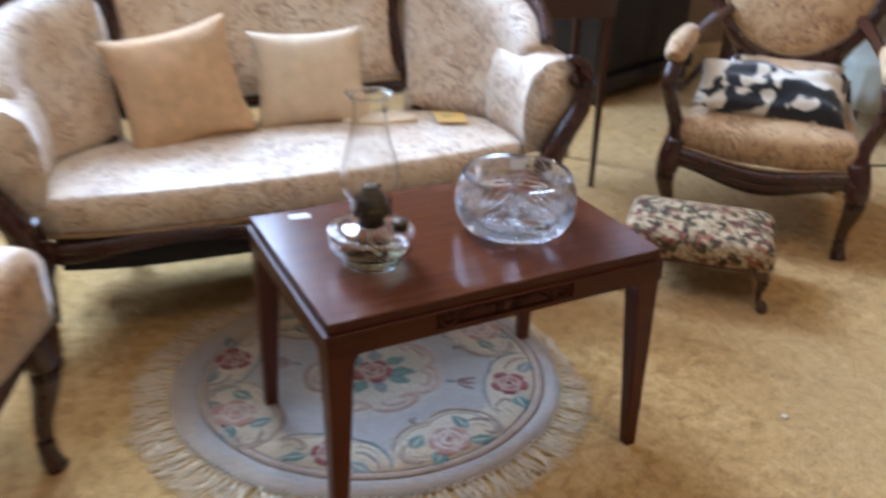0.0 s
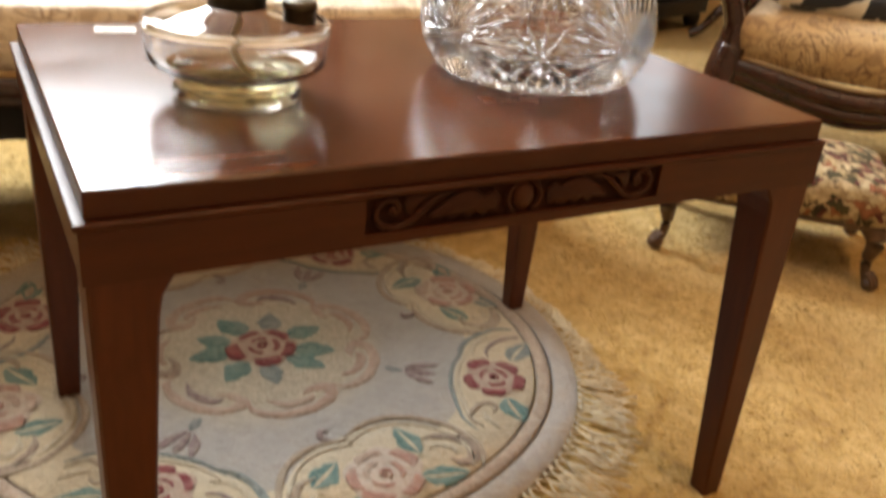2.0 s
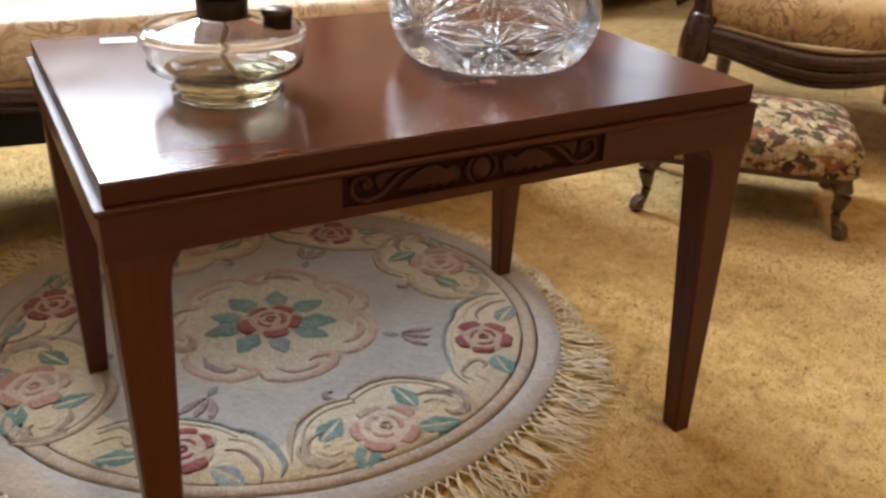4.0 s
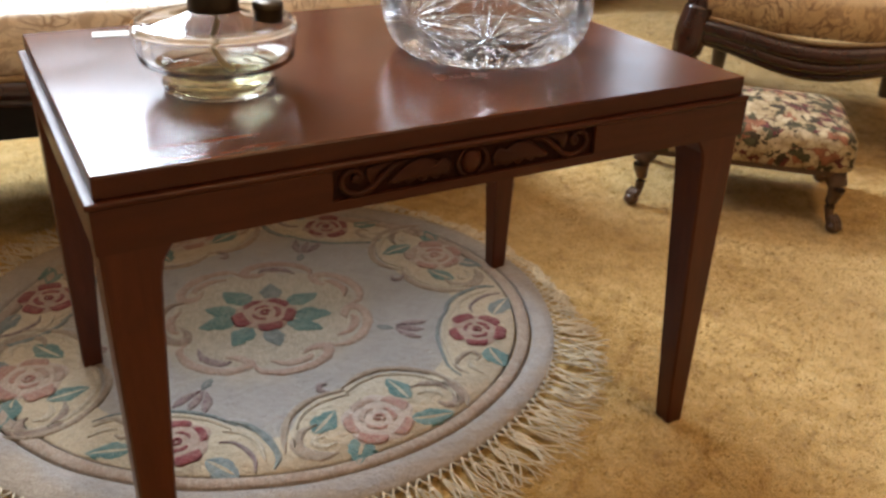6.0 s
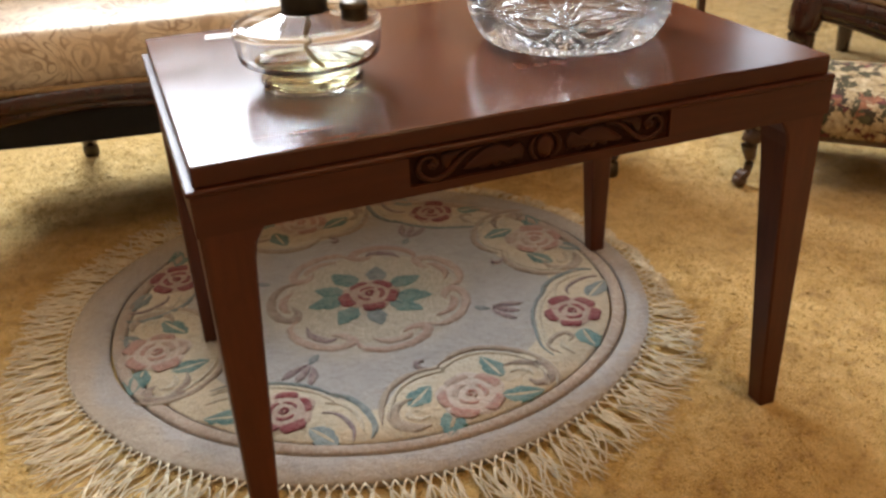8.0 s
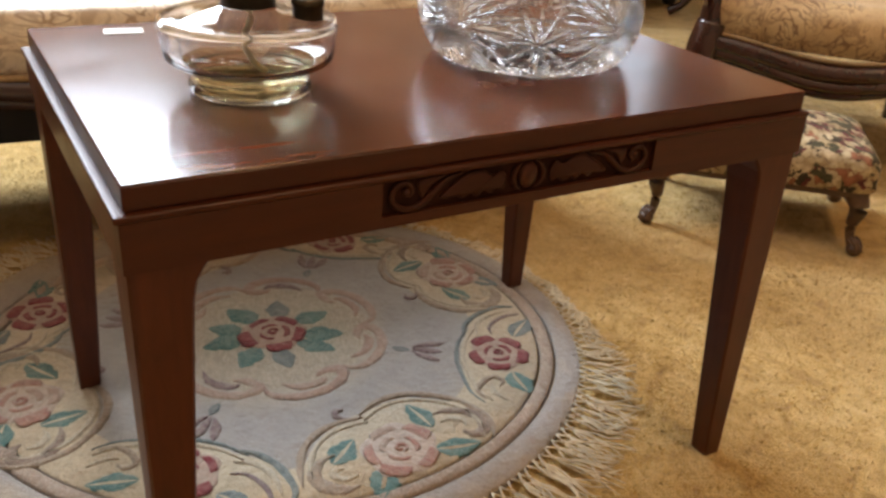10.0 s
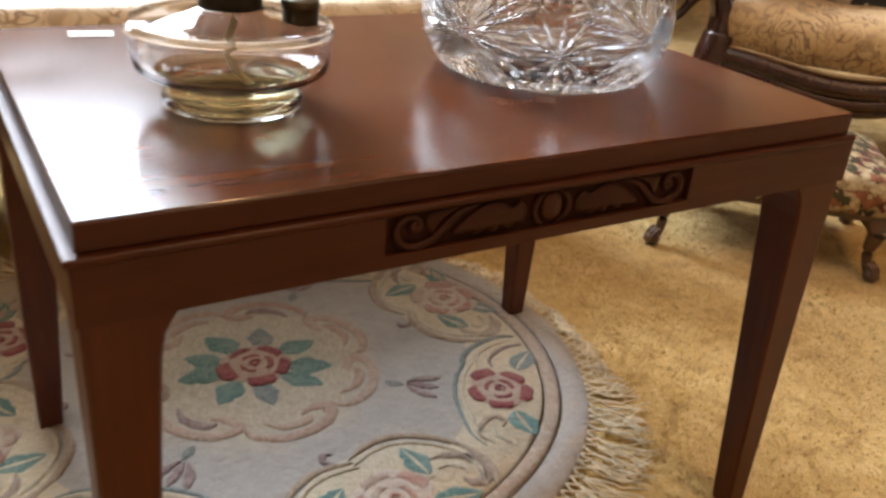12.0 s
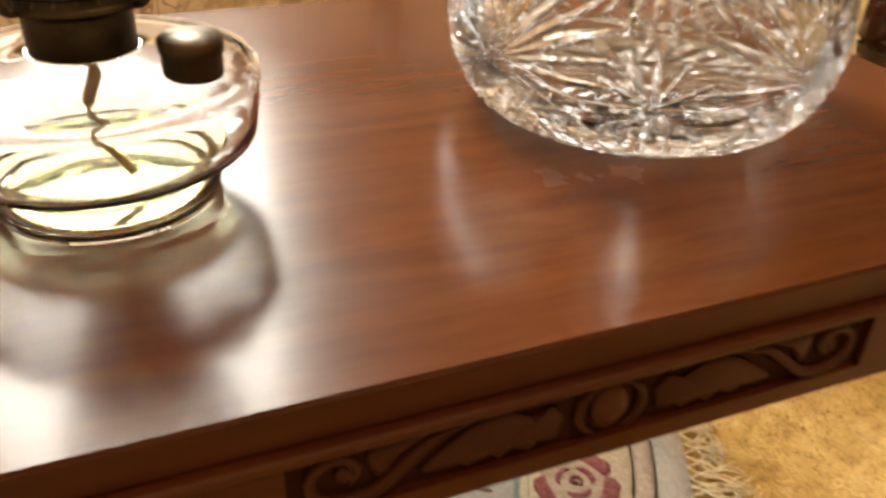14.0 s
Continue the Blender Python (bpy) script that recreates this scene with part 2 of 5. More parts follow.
INK = plain("grey_ink", (0.22, 0.20, 0.18), 0.8, 0, 0.1)
PLASTER = plain("dull_brown_wall_paint", (0.25, 0.18, 0.11), 0.9, 0, 0.06, 3)
CEILING = plain("white_ceiling", (0.58, 0.50, 0.40), 0.9, 0, 0.04, 3)
WHITE_PAINT = plain("white_gloss_paint", (0.75, 0.74, 0.70), 0.4, 0, 0.04)
PORCELAIN = plain("pale_blue_porcelain", (0.42, 0.55, 0.66), 0.2, 0, 0.12, 30)
GREY_CLOTH = plain("grey_green_cloth", (0.36, 0.38, 0.33), 0.9, 0, 0.12, 12)
# near-black for the sheets that darken the space under the sofa
SHADE_BLACK = plain("shade_black", (0.012, 0.011, 0.011), 0.95, 0, 0.3, 40)
CABLE = plain("black_rubber", (0.02, 0.02, 0.02), 0.6)

RUG_CREAM = pile("rug_cream", (0.546, 0.453, 0.327), (0.630, 0.531, 0.389))
RUG_SAND = pile("rug_sand", (0.35, 0.250, 0.175), (0.44, 0.330, 0.240))
RUG_TAN = pile("rug_tan", (0.26, 0.175, 0.130), (0.35, 0.250, 0.190))
RUG_BAND = pile("rug_rose_tan", (0.40, 0.28, 0.21), (0.50, 0.375, 0.29))
RUG_RED = pile("rug_red", (0.20, 0.020, 0.030), (0.30, 0.048, 0.052), fade=0.15)
RUG_ROSE = pile("rug_rose", (0.40, 0.180, 0.140), (0.49, 0.25, 0.190))
RUG_PINK = pile("rug_pale_pink", (0.54, 0.41, 0.33), (0.62, 0.49, 0.405))
RUG_BLUSH = pile("rug_blush", (0.43, 0.285, 0.215), (0.51, 0.36, 0.28))
RUG_TEAL = pile("rug_teal", (0.070, 0.175, 0.165), (0.150, 0.270, 0.240), fade=0.2)
RUG_PALE = pile("rug_pale", (0.478, 0.405, 0.314), (0.557, 0.473, 0.363))
RUG_ROSE_TAN = pile("rug_pink_tan", (0.40, 0.245, 0.185), (0.48, 0.315, 0.245))
RUG_SLATE = pile("rug_slate", (0.155, 0.195, 0.195), (0.23, 0.275, 0.265), fade=0.2)
RUG_MAUVE = pile("rug_mauve", (0.205, 0.130, 0.135), (0.30, 0.205, 0.205))
FRINGE = plain("cotton_fringe", (0.72, 0.63, 0.47), 0.95, 0, 0.15, 40)


def rug_field_mat(name, a, b_, stops):
    """Pile whose dye changes from the middle out: blue-grey field, cream garland ground, lilac border."""
    m, nt, b = nodes_of(name)
    v = coords(nt, (1 / a, 1 / b_, 0))
    ln = nt.nodes.new("ShaderNodeVectorMath")
    ln.operation = "LENGTH"
    nt.links.new(v, ln.inputs[0])
    v1 = coords(nt)
    wob = noise_tex(nt, v1, 9, 3, 0.5)
    r = calc(nt, "ADD", ln.outputs["Value"], calc(nt, "MULTIPLY", calc(nt, "SUBTRACT", wob, 0.5), 0.26))
    col = ramp(nt, r, stops)
    warp = noise_tex(nt, v1, 13, 1.2, 0.4, 2.4)
    ring = calc(nt, "PINGPONG", calc(nt, "MULTIPLY", warp, 5.0), 0.5)
    curl = ramp(nt, ring, [(0.0, (0.40,) * 3), (0.12, (0.30,) * 3), (0.26, (0, 0, 0))])
    gate = ramp(nt, r, [(0.22, (1, 1, 1)), (0.32, (0.15,) * 3), (0.54, (0.15,) * 3), (0.62, (1, 1, 1)), (0.90, (0.4,) * 3)])
    part_on = ramp(nt, noise_tex(nt, v1, 9, 2, 0.5), [(0.44, (0.1,) * 3), (0.58, (1, 1, 1))])
    col = mix(nt, calc(nt, "MULTIPLY", calc(nt, "MULTIPLY", curl, gate), part_on), col, (0.34, 0.235, 0.17))
    smudge = ramp(nt, noise_tex(nt, v1, 24, 5, 0.65), [(0.50, (0, 0, 0)), (0.72, (0.26,) * 3)])
    col = mix(nt, smudge, col, (0.47, 0.36, 0.25))
    n2 = noise_tex(nt, v1, 420, 2, 0.7)
    n3 = noise_tex(nt, v1, 45, 4, 0.65)
    col = mix(nt, 0.5, col, ramp(nt, n3, [(0.25, (0.72,) * 3), (0.6, (1.0,) * 3)]), "MULTIPLY")
    col = mix(nt, 0.5, col, ramp(nt, n2, [(0.3, (0.55,) * 3), (0.62, (1.0,) * 3)]), "MULTIPLY")
    nt.links.new(col, b.inputs["Base Color"])
    b.inputs["Roughness"].default_value = 0.95
    b.inputs["Specular IOR Level"].default_value = 0.1
    b.inputs["Sheen Weight"].default_value = 0.25
    lump = noise_tex(nt, v1, 80, 3, 0.65)
    bump(nt, b, calc(nt, "ADD", n2, calc(nt, "MULTIPLY", lump, 2.2)), 0.8, 0.003)
    return m


RUG_A, RUG_B = 0.4436, 0.4045
RUG_FIELD = rug_field_mat("rug_field", RUG_A, RUG_B, [(0.0, (0.54, 0.465, 0.36)), (0.26, (0.52, 0.445, 0.345)), (0.42, (0.415, 0.378, 0.345)), (0.58, (0.415, 0.378, 0.345)), (0.72, (0.46, 0.405, 0.34))])
RUG_GROUND = rug_field_mat("rug_ground", RUG_A, RUG_B, [(0.50, (0.546, 0.458, 0.341)), (0.66, (0.614, 0.502, 0.350)), (0.84, (0.630, 0.512, 0.354))])
RUG_BORDER = rug_field_mat("rug_border", RUG_A, RUG_B, [(0.88, (0.445, 0.385, 0.335)), (0.94, (0.430, 0.385, 0.350)), (1.0, (0.455, 0.370, 0.285))])

# ---- mesh helpers ----


def link_mesh(name, bm, material, smooth=True):
    me = bpy.data.meshes.new(name)
    bmesh.ops.recalc_face_normals(bm, faces=bm.faces[:])
    bm.to_mesh(me)
    bm.free()
    if smooth:
        for p in me.polygons:
            p.use_smooth = True
    me.materials.append(material)
    return new(name, me)


def part(name, bm, material, parent=None, label="", smooth=True):
    ob = link_mesh(name, bm, material, smooth)
    if parent is not None:
        ob.parent = parent
    if label:
        ob["label"] = label
    return ob


def share(name, mesh, parent, m):
    ob = new(name, mesh)
    ob.parent = parent
    ob.matrix_basis = m
    return ob


def empty(name, m, label, category, group=""):
    ob = new(name)
    ob.empty_display_size = 0.05
    ob.matrix_basis = m
    return tagged(ob, label, category, group)


def box(bm, x0, x1, y0, y1, z0, z1, bevel=0.0, seg=2):
    r = bmesh.ops.create_cube(bm, size=1)
    bmesh.ops.transform(bm, matrix=Matrix.Translation(((x0 + x1) / 2, (y0 + y1) / 2, (z0 + z1) / 2)) @ Matrix.Diagonal((x1 - x0, y1 - y0, z1 - z0, 1)), verts=r["verts"])
    if bevel:
        es = list({e for v in r["verts"] for e in v.link_edges})
        bmesh.ops.bevel(bm, geom=es, offset=bevel, segments=seg, profile=0.5, affect="EDGES")
    return bm


def boxed(*a, **k):
    return box(bmesh.new(), *a, **k)


def rings_mesh(bm, rings, close_ends=True, loop=False):
    """Skin a list of rings (equal counts of points)."""
    vs = [[bm.verts.new(p) for p in ring] for ring in rings]
    n = len(vs[0])
    pairs = list(zip(vs, vs[1:])) + ([(vs[-1], vs[0])] if loop else [])
    for a, b in pairs:
        for i in range(n):
            bm.faces.new((a[i], a[(i + 1) % n], b[(i + 1) % n], b[i]))
    if close_ends and not loop:
        for ring, flip in ((vs[0], True), (vs[-1], False)):
            c = bm.verts.new(sum((v.co for v in ring), Vector()) / n)
            for i in range(n):
                f = (ring[i], ring[(i + 1) % n], c)
                bm.faces.new(f[::-1] if flip else f)
    return bm


def lathe(profile, at=(0, 0, 0), seg=64, close=True, bm=None):
    bm = bm or bmesh.new()
    rings = [[(at[0] + r * math.cos(2 * math.pi * i / seg), at[1] + r * math.sin(2 * math.pi * i / seg), at[2] + z) for i in range(seg)] for r, z in profile]
    return rings_mesh(bm, rings, close)


def smooth_path(pts, n):
    """Catmull-Rom through the points, n steps a span."""
    P = [Vector(p) for p in pts]
    out = []
    for i in range(len(P) - 1):
        p0, p1, p2, p3 = P[max(i - 1, 0)], P[i], P[i + 1], P[min(i + 2, len(P) - 1)]
        for k in range(n):
            t = k / n
            out.append(0.5 * ((2 * p1) + (p2 - p0) * t + (2 * p0 - 5 * p1 + 4 * p2 - p3) * t * t + (3 * p1 - p0 - 3 * p2 + p3) * t ** 3))
    out.append(P[-1])
    return out


def sweep(pts, radii, sides=10, n=6, up=(0, 0, 1), flat=1.0, bm=None, loop=False):
    """A tube along a smooth path; radii: one or a list along the points; flat: thickness across 'up' against along it."""
    bm = bm or bmesh.new()
    if not hasattr(radii, "__len__"):
        radii = [radii] * len(pts)
    path = smooth_path([(*p, r) if len(p) == 3 else p for p, r in zip(pts, radii)], n) if False else None
    P = smooth_path(pts, n)
    R = [v.x for v in smooth_path([(r, 0, 0) for r in radii], n)]
    rings = []
    U = Vector(up)
    for i, p in enumerate(P):
        t = (P[min(i + 1, len(P) - 1)] - P[max(i - 1, 0)]).normalized()
        s = t.cross(U)
        if s.length < 1e-4:
            s = t.cross(Vector((0, 1, 0.01)))
        s.normalize()
        w = s.cross(t).normalized()
        rings.append([p + R[i] * (math.cos(2 * math.pi * k / sides) * s * flat + math.sin(2 * math.pi * k / sides) * w) for k in range(sides)])
    return rings_mesh(bm, rings, True)


def pad(outline, z0, z1, dome=0.03, edge=0.03, steps=7, bm=None, lump=0.0):
    """A stuffed pad on a closed outline (x, y): upright sides, rounded edge, domed top."""
    bm = bm or bmesh.new()
    c = Vector((sum(p[0] for p in outline) / len(outline), sum(p[1] for p in outline) / len(outline)))
    span = max((Vector(p[:2]) - c).length for p in outline)
    rings = [[(p[0], p[1], z0) for p in outline]]
    for k in range(steps + 1):
        a = math.pi / 2 * k / steps
        s = 1 - (edge / span) * (1 - math.cos(a)) * 1.3
        rings.append([(c.x + (p[0] - c.x) * s, c.y + (p[1] - c.y) * s, z1 - edge + edge * math.sin(a)) for p in outline])
    s0 = 1 - (edge / span) * 1.3
    for k in range(1, 9):
        s = s0 * (1 - k / 9)
        z = z1 + dome * (1 - (s / s0) ** 2)
        rings.append([(c.x + (p[0] - c.x) * s, c.y + (p[1] - c.y) * s, z + lump * noise.noise((p[0] * 9 * s, p[1] * 9 * s, 3))) for p in outline])
    return rings_mesh(bm, rings, True)


def cushion(w, h, t, seed=0, n=22, pinch=0.12, lump=0.006):
    """A scatter cushion standing in its own x-z plane, thickness along y, corners drawn out."""
    bm = bmesh.new()
    grid = {}
    for side in (1, -1):
        for i in range(n + 1):
            for j in range(n + 1):
                u, v = 2 * i / n - 1, 2 * j / n - 1
                if side == -1 and (abs(u) == 1 or abs(v) == 1):
                    grid[side, i, j] = grid[1, i, j]
                    continue
                bulge = ((1 - abs(u) ** 2.4) * (1 - abs(v) ** 2.4)) ** 0.55
                x = u * (1 - pinch * (1 - v * v)) * w / 2
                z = v * (1 - pinch * (1 - u * u)) * h / 2
                y = side * t / 2 * bulge + lump * noise.noise((u * 2.2 + seed, v * 2.2, side * 3)) * (1 if bulge > 0 else 0)
                grid[side, i, j] = bm.verts.new((x, y, z))
    for side in (1, -1):
        for i in range(n):
            for j in range(n):
                q = [grid[side, i, j], grid[side, i + 1, j], grid[side, i + 1, j + 1], grid[side, i, j + 1]]
                bm.faces.new(q if side == 1 else q[::-1])
    return bm


def ellipsoid(at, rx, ry, rz, seg=20, bm=None, power=2.0):
    bm = bm or bmesh.new()
    r = bmesh.ops.create_uvsphere(bm, u_segments=seg, v_segments=seg // 2 + 2, radius=1)
    for v in r["verts"]:
        c = v.co
        if power != 2.0:
            k = (abs(c.x) ** power + abs(c.y) ** power + abs(c.z) ** power) ** (-1 / power)
            c = c * k
        v.co = Vector((at[0] + c.x * rx, at[1] + c.y * ry, at[2] + c.z * rz))
    return bm


# ---- room ----
X0, X1, Y0, Y1, ZC = -2.1, 4.2, -2.6, 2.8, 3.7
WT = 0.14
ZB = 2.87  # height of the hanging bulbs


def wall_with_openings(name, length, openings, m):
    """A wall along its own x from 0, thickness outward (+y); openings (x0, x1, z0, z1) go right through."""
    bm = bmesh.new()
    xs = 0.0
    for a, b_, z0, z1 in sorted(openings):
        box(bm, xs, a, 0, WT, 0, ZC)
        box(bm, a, b_, 0, WT, 0, z0)
        box(bm, a, b_, 0, WT, z1, ZC)
        xs = b_
    box(bm, xs, length, 0, WT, 0, ZC)
    ob = link_mesh(name, bm, PLASTER, False)
    ob.matrix_basis = m
    return tagged(ob, "plain dull brown painted shop wall", "wall", kind="structure")


floor = link_mesh("floor", boxed(X0 - WT, X1 + WT, Y0 - WT, Y1 + WT, -0.05, 0.0), CARPET, False)
tagged(floor, "ochre gold mottled fitted carpet with flecked pile", "carpet", kind="structure")
FAR_OPEN = [(1.55, 2.86, 1.25, 3.60), (4.95, 5.40, 0.90, 2.40)]
SIDE_OPEN = [(3.40, 5.30, 2.50, 3.50)]
wall_with_openings("wall_north", X1 - X0, FAR_OPEN, pose(X0, Y1, 0))
wall_with_openings("wall_west", Y1 - Y0, SIDE_OPEN, pose(X0, Y0, 0, 0, 0, 90))
wall_with_openings("wall_south", X1 - X0, [], pose(X1, Y0, 0, 0, 0, 180))
wall_with_openings("wall_east", Y1 - Y0, [], pose(X1, Y1, 0, 0, 0, -90))
ceiling = link_mesh("ceiling", boxed(X0 - WT, X1 + WT, Y0 - WT, Y1 + WT, ZC, ZC + 0.05), CEILING, False)
tagged(ceiling, "plain off-white painted ceiling", "ceiling", kind="structure")


def window_unit(name, w, h, m):
    w_ob = empty(name, m, "white painted shop window with slim bars", "window")
    w_ob["kind"] = "structure"
    f = bmesh.new()
    t = 0.05
    box(f, 0, w, 0.04, 0.09, 0, t, 0.004)
    box(f, 0, w, 0.04, 0.09, h - t, h, 0.004)
    box(f, 0, t, 0.04, 0.09, t, h - t, 0.004)
    box(f, w - t, w, 0.04, 0.09, t, h - t, 0.004)
    part("window_frame", f, WHITE_PAINT, w_ob, smooth=False)
    k = max(1, round(w / 0.9))
    for i in range(1, k):
        part("glazing_bar", boxed(w * i / k - 0.015, w * i / k + 0.015, 0.045, 0.085, t, h - t, 0.003), WHITE_PAINT, w_ob, smooth=False)


window_unit("window_1", 1.31, 2.35, pose(X0 + 1.55, Y1, 1.25))
window_unit("window_2", 0.45, 1.50, pose(X0 + 4.95, Y1, 0.90))
window_unit("window_3", 1.90, 1.00, pose(X0, Y0 + 3.40, 2.50, 0, 0, 90))

bulb_mat, nt, b = nodes_of("lit_bulb")
b.inputs["Emission Color"].default_value = (1.0, 0.62, 0.28, 1)
b.inputs["Emission Strength"].default_value = 30
for bx, by in BULBS:
    lampc = empty("ceiling_light", pose(bx, by, ZC), "small warm bulb in a brass holder on a cord", "ceiling light", "ceiling bulbs")
    part("rose_plate", lathe([(0.001, 0.0), (0.045, 0.0), (0.045, -0.012), (0.022, -0.02), (0.001, -0.021)], seg=24), BRASS2, lampc)
    part("cord", lathe([(0.003, -0.02), (0.003, ZB - ZC + 0.13)], seg=8), CABLE, lampc)
    part("holder", lathe([(0.003, ZB - ZC + 0.135), (0.014, ZB - ZC + 0.13), (0.020, ZB - ZC + 0.10), (0.018, ZB - ZC + 0.035)], seg=24), BRASS2, lampc)
    g = part("bulb", ellipsoid((0, 0, ZB - ZC), 0.03, 0.03, 0.036, 16), bulb_mat, lampc)
    g.visible_shadow = False

# ---- coffee table ----
TW, TD, TH = 0.667, 0.455, 0.460
table = empty("coffee_table", pose(0, 0, 0), "small mahogany coffee table with carved frieze and tapered legs", "table")
# slab edges wear the shade-darkened mahogany, the top face the lighter one
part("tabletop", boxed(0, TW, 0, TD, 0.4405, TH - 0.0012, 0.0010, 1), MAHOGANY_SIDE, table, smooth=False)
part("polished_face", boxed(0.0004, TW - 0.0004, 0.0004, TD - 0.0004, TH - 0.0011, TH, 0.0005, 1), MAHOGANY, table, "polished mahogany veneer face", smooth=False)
ap = 0.006
RX0, RX1 = 0.190, 0.468
Z0, Z1 = 0.396, 0.440
PZ0 = 0.4055
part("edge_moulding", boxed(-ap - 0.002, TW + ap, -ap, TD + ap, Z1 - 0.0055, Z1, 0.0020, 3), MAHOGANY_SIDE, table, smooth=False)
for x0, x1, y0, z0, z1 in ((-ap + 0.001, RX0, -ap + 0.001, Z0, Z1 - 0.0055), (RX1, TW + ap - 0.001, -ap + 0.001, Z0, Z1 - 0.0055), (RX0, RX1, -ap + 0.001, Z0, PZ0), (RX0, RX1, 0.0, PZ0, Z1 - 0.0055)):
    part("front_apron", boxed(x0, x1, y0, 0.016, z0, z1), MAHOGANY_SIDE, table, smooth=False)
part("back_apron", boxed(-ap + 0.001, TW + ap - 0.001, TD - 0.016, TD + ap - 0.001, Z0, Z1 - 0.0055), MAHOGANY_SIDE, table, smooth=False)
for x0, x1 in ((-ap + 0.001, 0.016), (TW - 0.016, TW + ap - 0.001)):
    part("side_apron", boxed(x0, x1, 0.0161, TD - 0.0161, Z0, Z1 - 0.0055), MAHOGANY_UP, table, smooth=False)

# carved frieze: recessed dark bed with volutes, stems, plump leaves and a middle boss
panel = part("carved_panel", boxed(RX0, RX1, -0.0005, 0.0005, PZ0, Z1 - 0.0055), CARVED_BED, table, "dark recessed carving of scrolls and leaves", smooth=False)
cxm, czm = (RX0 + RX1) / 2, (PZ0 + Z1 - 0.0055) / 2
yb = -0.0008


def relief(outline, h, s):
    """A carved patch standing out of the panel: outline (distance from the middle, height), rounded towards its ridge."""
    pts = [v for v in smooth_path([(u, w, 0) for u, w in outline + outline[:1]], 3)][:-1]
    n = len(pts)
    c = Vector((sum(p.x for p in pts) / n, sum(p.y for p in pts) / n))
    rings = []
    for k, f in ((1.0, 0.0), (0.97, 0.42), (0.80, 0.70), (0.45, 0.92), (0.05, 1.0)):
        rings.append([(cxm + s * (c.x + (p.x - c.x) * k), yb - h * f, czm + c.y + (p.y - c.y) * k) for p in pts])
    return rings_mesh(bmesh.new(), rings, True)


def carved_line(pts, radii, s, n=4):
    bm = bmesh.new()
    sweep([(cxm + s * u, yb - 0.0012, czm + w) for u, w in pts], radii, 6, n, up=(0, 1, 0), bm=bm)
    return bm


boss = bmesh.new()
ellipsoid((cxm, yb, czm), 0.0098, 0.0046, 0.0118, 18, boss)
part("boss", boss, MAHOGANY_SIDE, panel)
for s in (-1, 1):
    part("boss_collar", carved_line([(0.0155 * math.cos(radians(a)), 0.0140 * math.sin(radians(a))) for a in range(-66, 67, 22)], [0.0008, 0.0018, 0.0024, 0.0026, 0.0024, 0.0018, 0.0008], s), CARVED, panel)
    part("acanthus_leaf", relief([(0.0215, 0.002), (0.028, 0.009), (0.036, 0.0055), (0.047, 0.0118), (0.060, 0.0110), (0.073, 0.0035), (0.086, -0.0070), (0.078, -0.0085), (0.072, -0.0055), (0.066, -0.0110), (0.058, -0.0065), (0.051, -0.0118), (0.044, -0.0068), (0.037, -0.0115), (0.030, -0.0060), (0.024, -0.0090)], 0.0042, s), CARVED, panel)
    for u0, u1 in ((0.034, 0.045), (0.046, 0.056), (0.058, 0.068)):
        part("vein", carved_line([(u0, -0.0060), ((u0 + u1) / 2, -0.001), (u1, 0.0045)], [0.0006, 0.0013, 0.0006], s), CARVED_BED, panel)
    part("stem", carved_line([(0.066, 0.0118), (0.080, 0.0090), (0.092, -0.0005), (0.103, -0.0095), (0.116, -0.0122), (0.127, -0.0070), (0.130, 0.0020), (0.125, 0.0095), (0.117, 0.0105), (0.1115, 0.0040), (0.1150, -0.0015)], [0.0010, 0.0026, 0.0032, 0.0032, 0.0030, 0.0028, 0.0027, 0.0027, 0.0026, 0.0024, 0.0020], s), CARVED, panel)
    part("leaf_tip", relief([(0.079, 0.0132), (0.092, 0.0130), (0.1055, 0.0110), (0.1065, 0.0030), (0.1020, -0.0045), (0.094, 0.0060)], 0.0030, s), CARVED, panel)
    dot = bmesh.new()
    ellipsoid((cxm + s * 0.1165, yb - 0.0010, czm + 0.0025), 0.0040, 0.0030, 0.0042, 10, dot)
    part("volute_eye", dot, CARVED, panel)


def table_leg(cx, cy, sx, sy, z_foot):
    """Square leg, outer faces upright, inner faces tapering, with a small curved bracket under the apron."""
    bm = bmesh.new()
    ox, oy = cx + sx * 0.003, cy + sy * 0.003
    rings = []
    for z, w in ((Z0 + 0.002, 0.060), (Z0 - 0.006, 0.0545), (Z0 - 0.016, 0.0485), (Z0 - 0.032, 0.0455), (Z0 - 0.06, 0.0435), (0.18, 0.0345), (z_foot + 0.003, 0.0250), (z_foot, 0.0238)):
        x_in, y_in = ox - sx * w, oy - sy * w
        e = 0.0022
        c = []
        xs_, ys_ = sorted((ox, x_in)), sorted((oy, y_in))
        for px, py, dx, dy in ((xs_[0], ys_[0], 1, 1), (xs_[1], ys_[0], -1, 1), (xs_[1], ys_[1], -1, -1), (xs_[0], ys_[1], 1, -1)):
            a, b2 = (px + dx * e, py, z), (px, py + dy * e, z)
            c += [b2, a] if dx * dy > 0 else [a, b2]
        rings.append(c)
    return rings_mesh(bm, rings, True)


for cx, cy, sx, sy, zf in ((0, 0, -1, -1, 0.011), (TW, 0, 1, -1, 0.0), (0, TD, -1, 1, 0.011), (TW, TD, 1, 1, 0.011)):
    part("leg", table_leg(cx, cy, sx, sy, zf), MAHOGANY_UP, table, smooth=False)

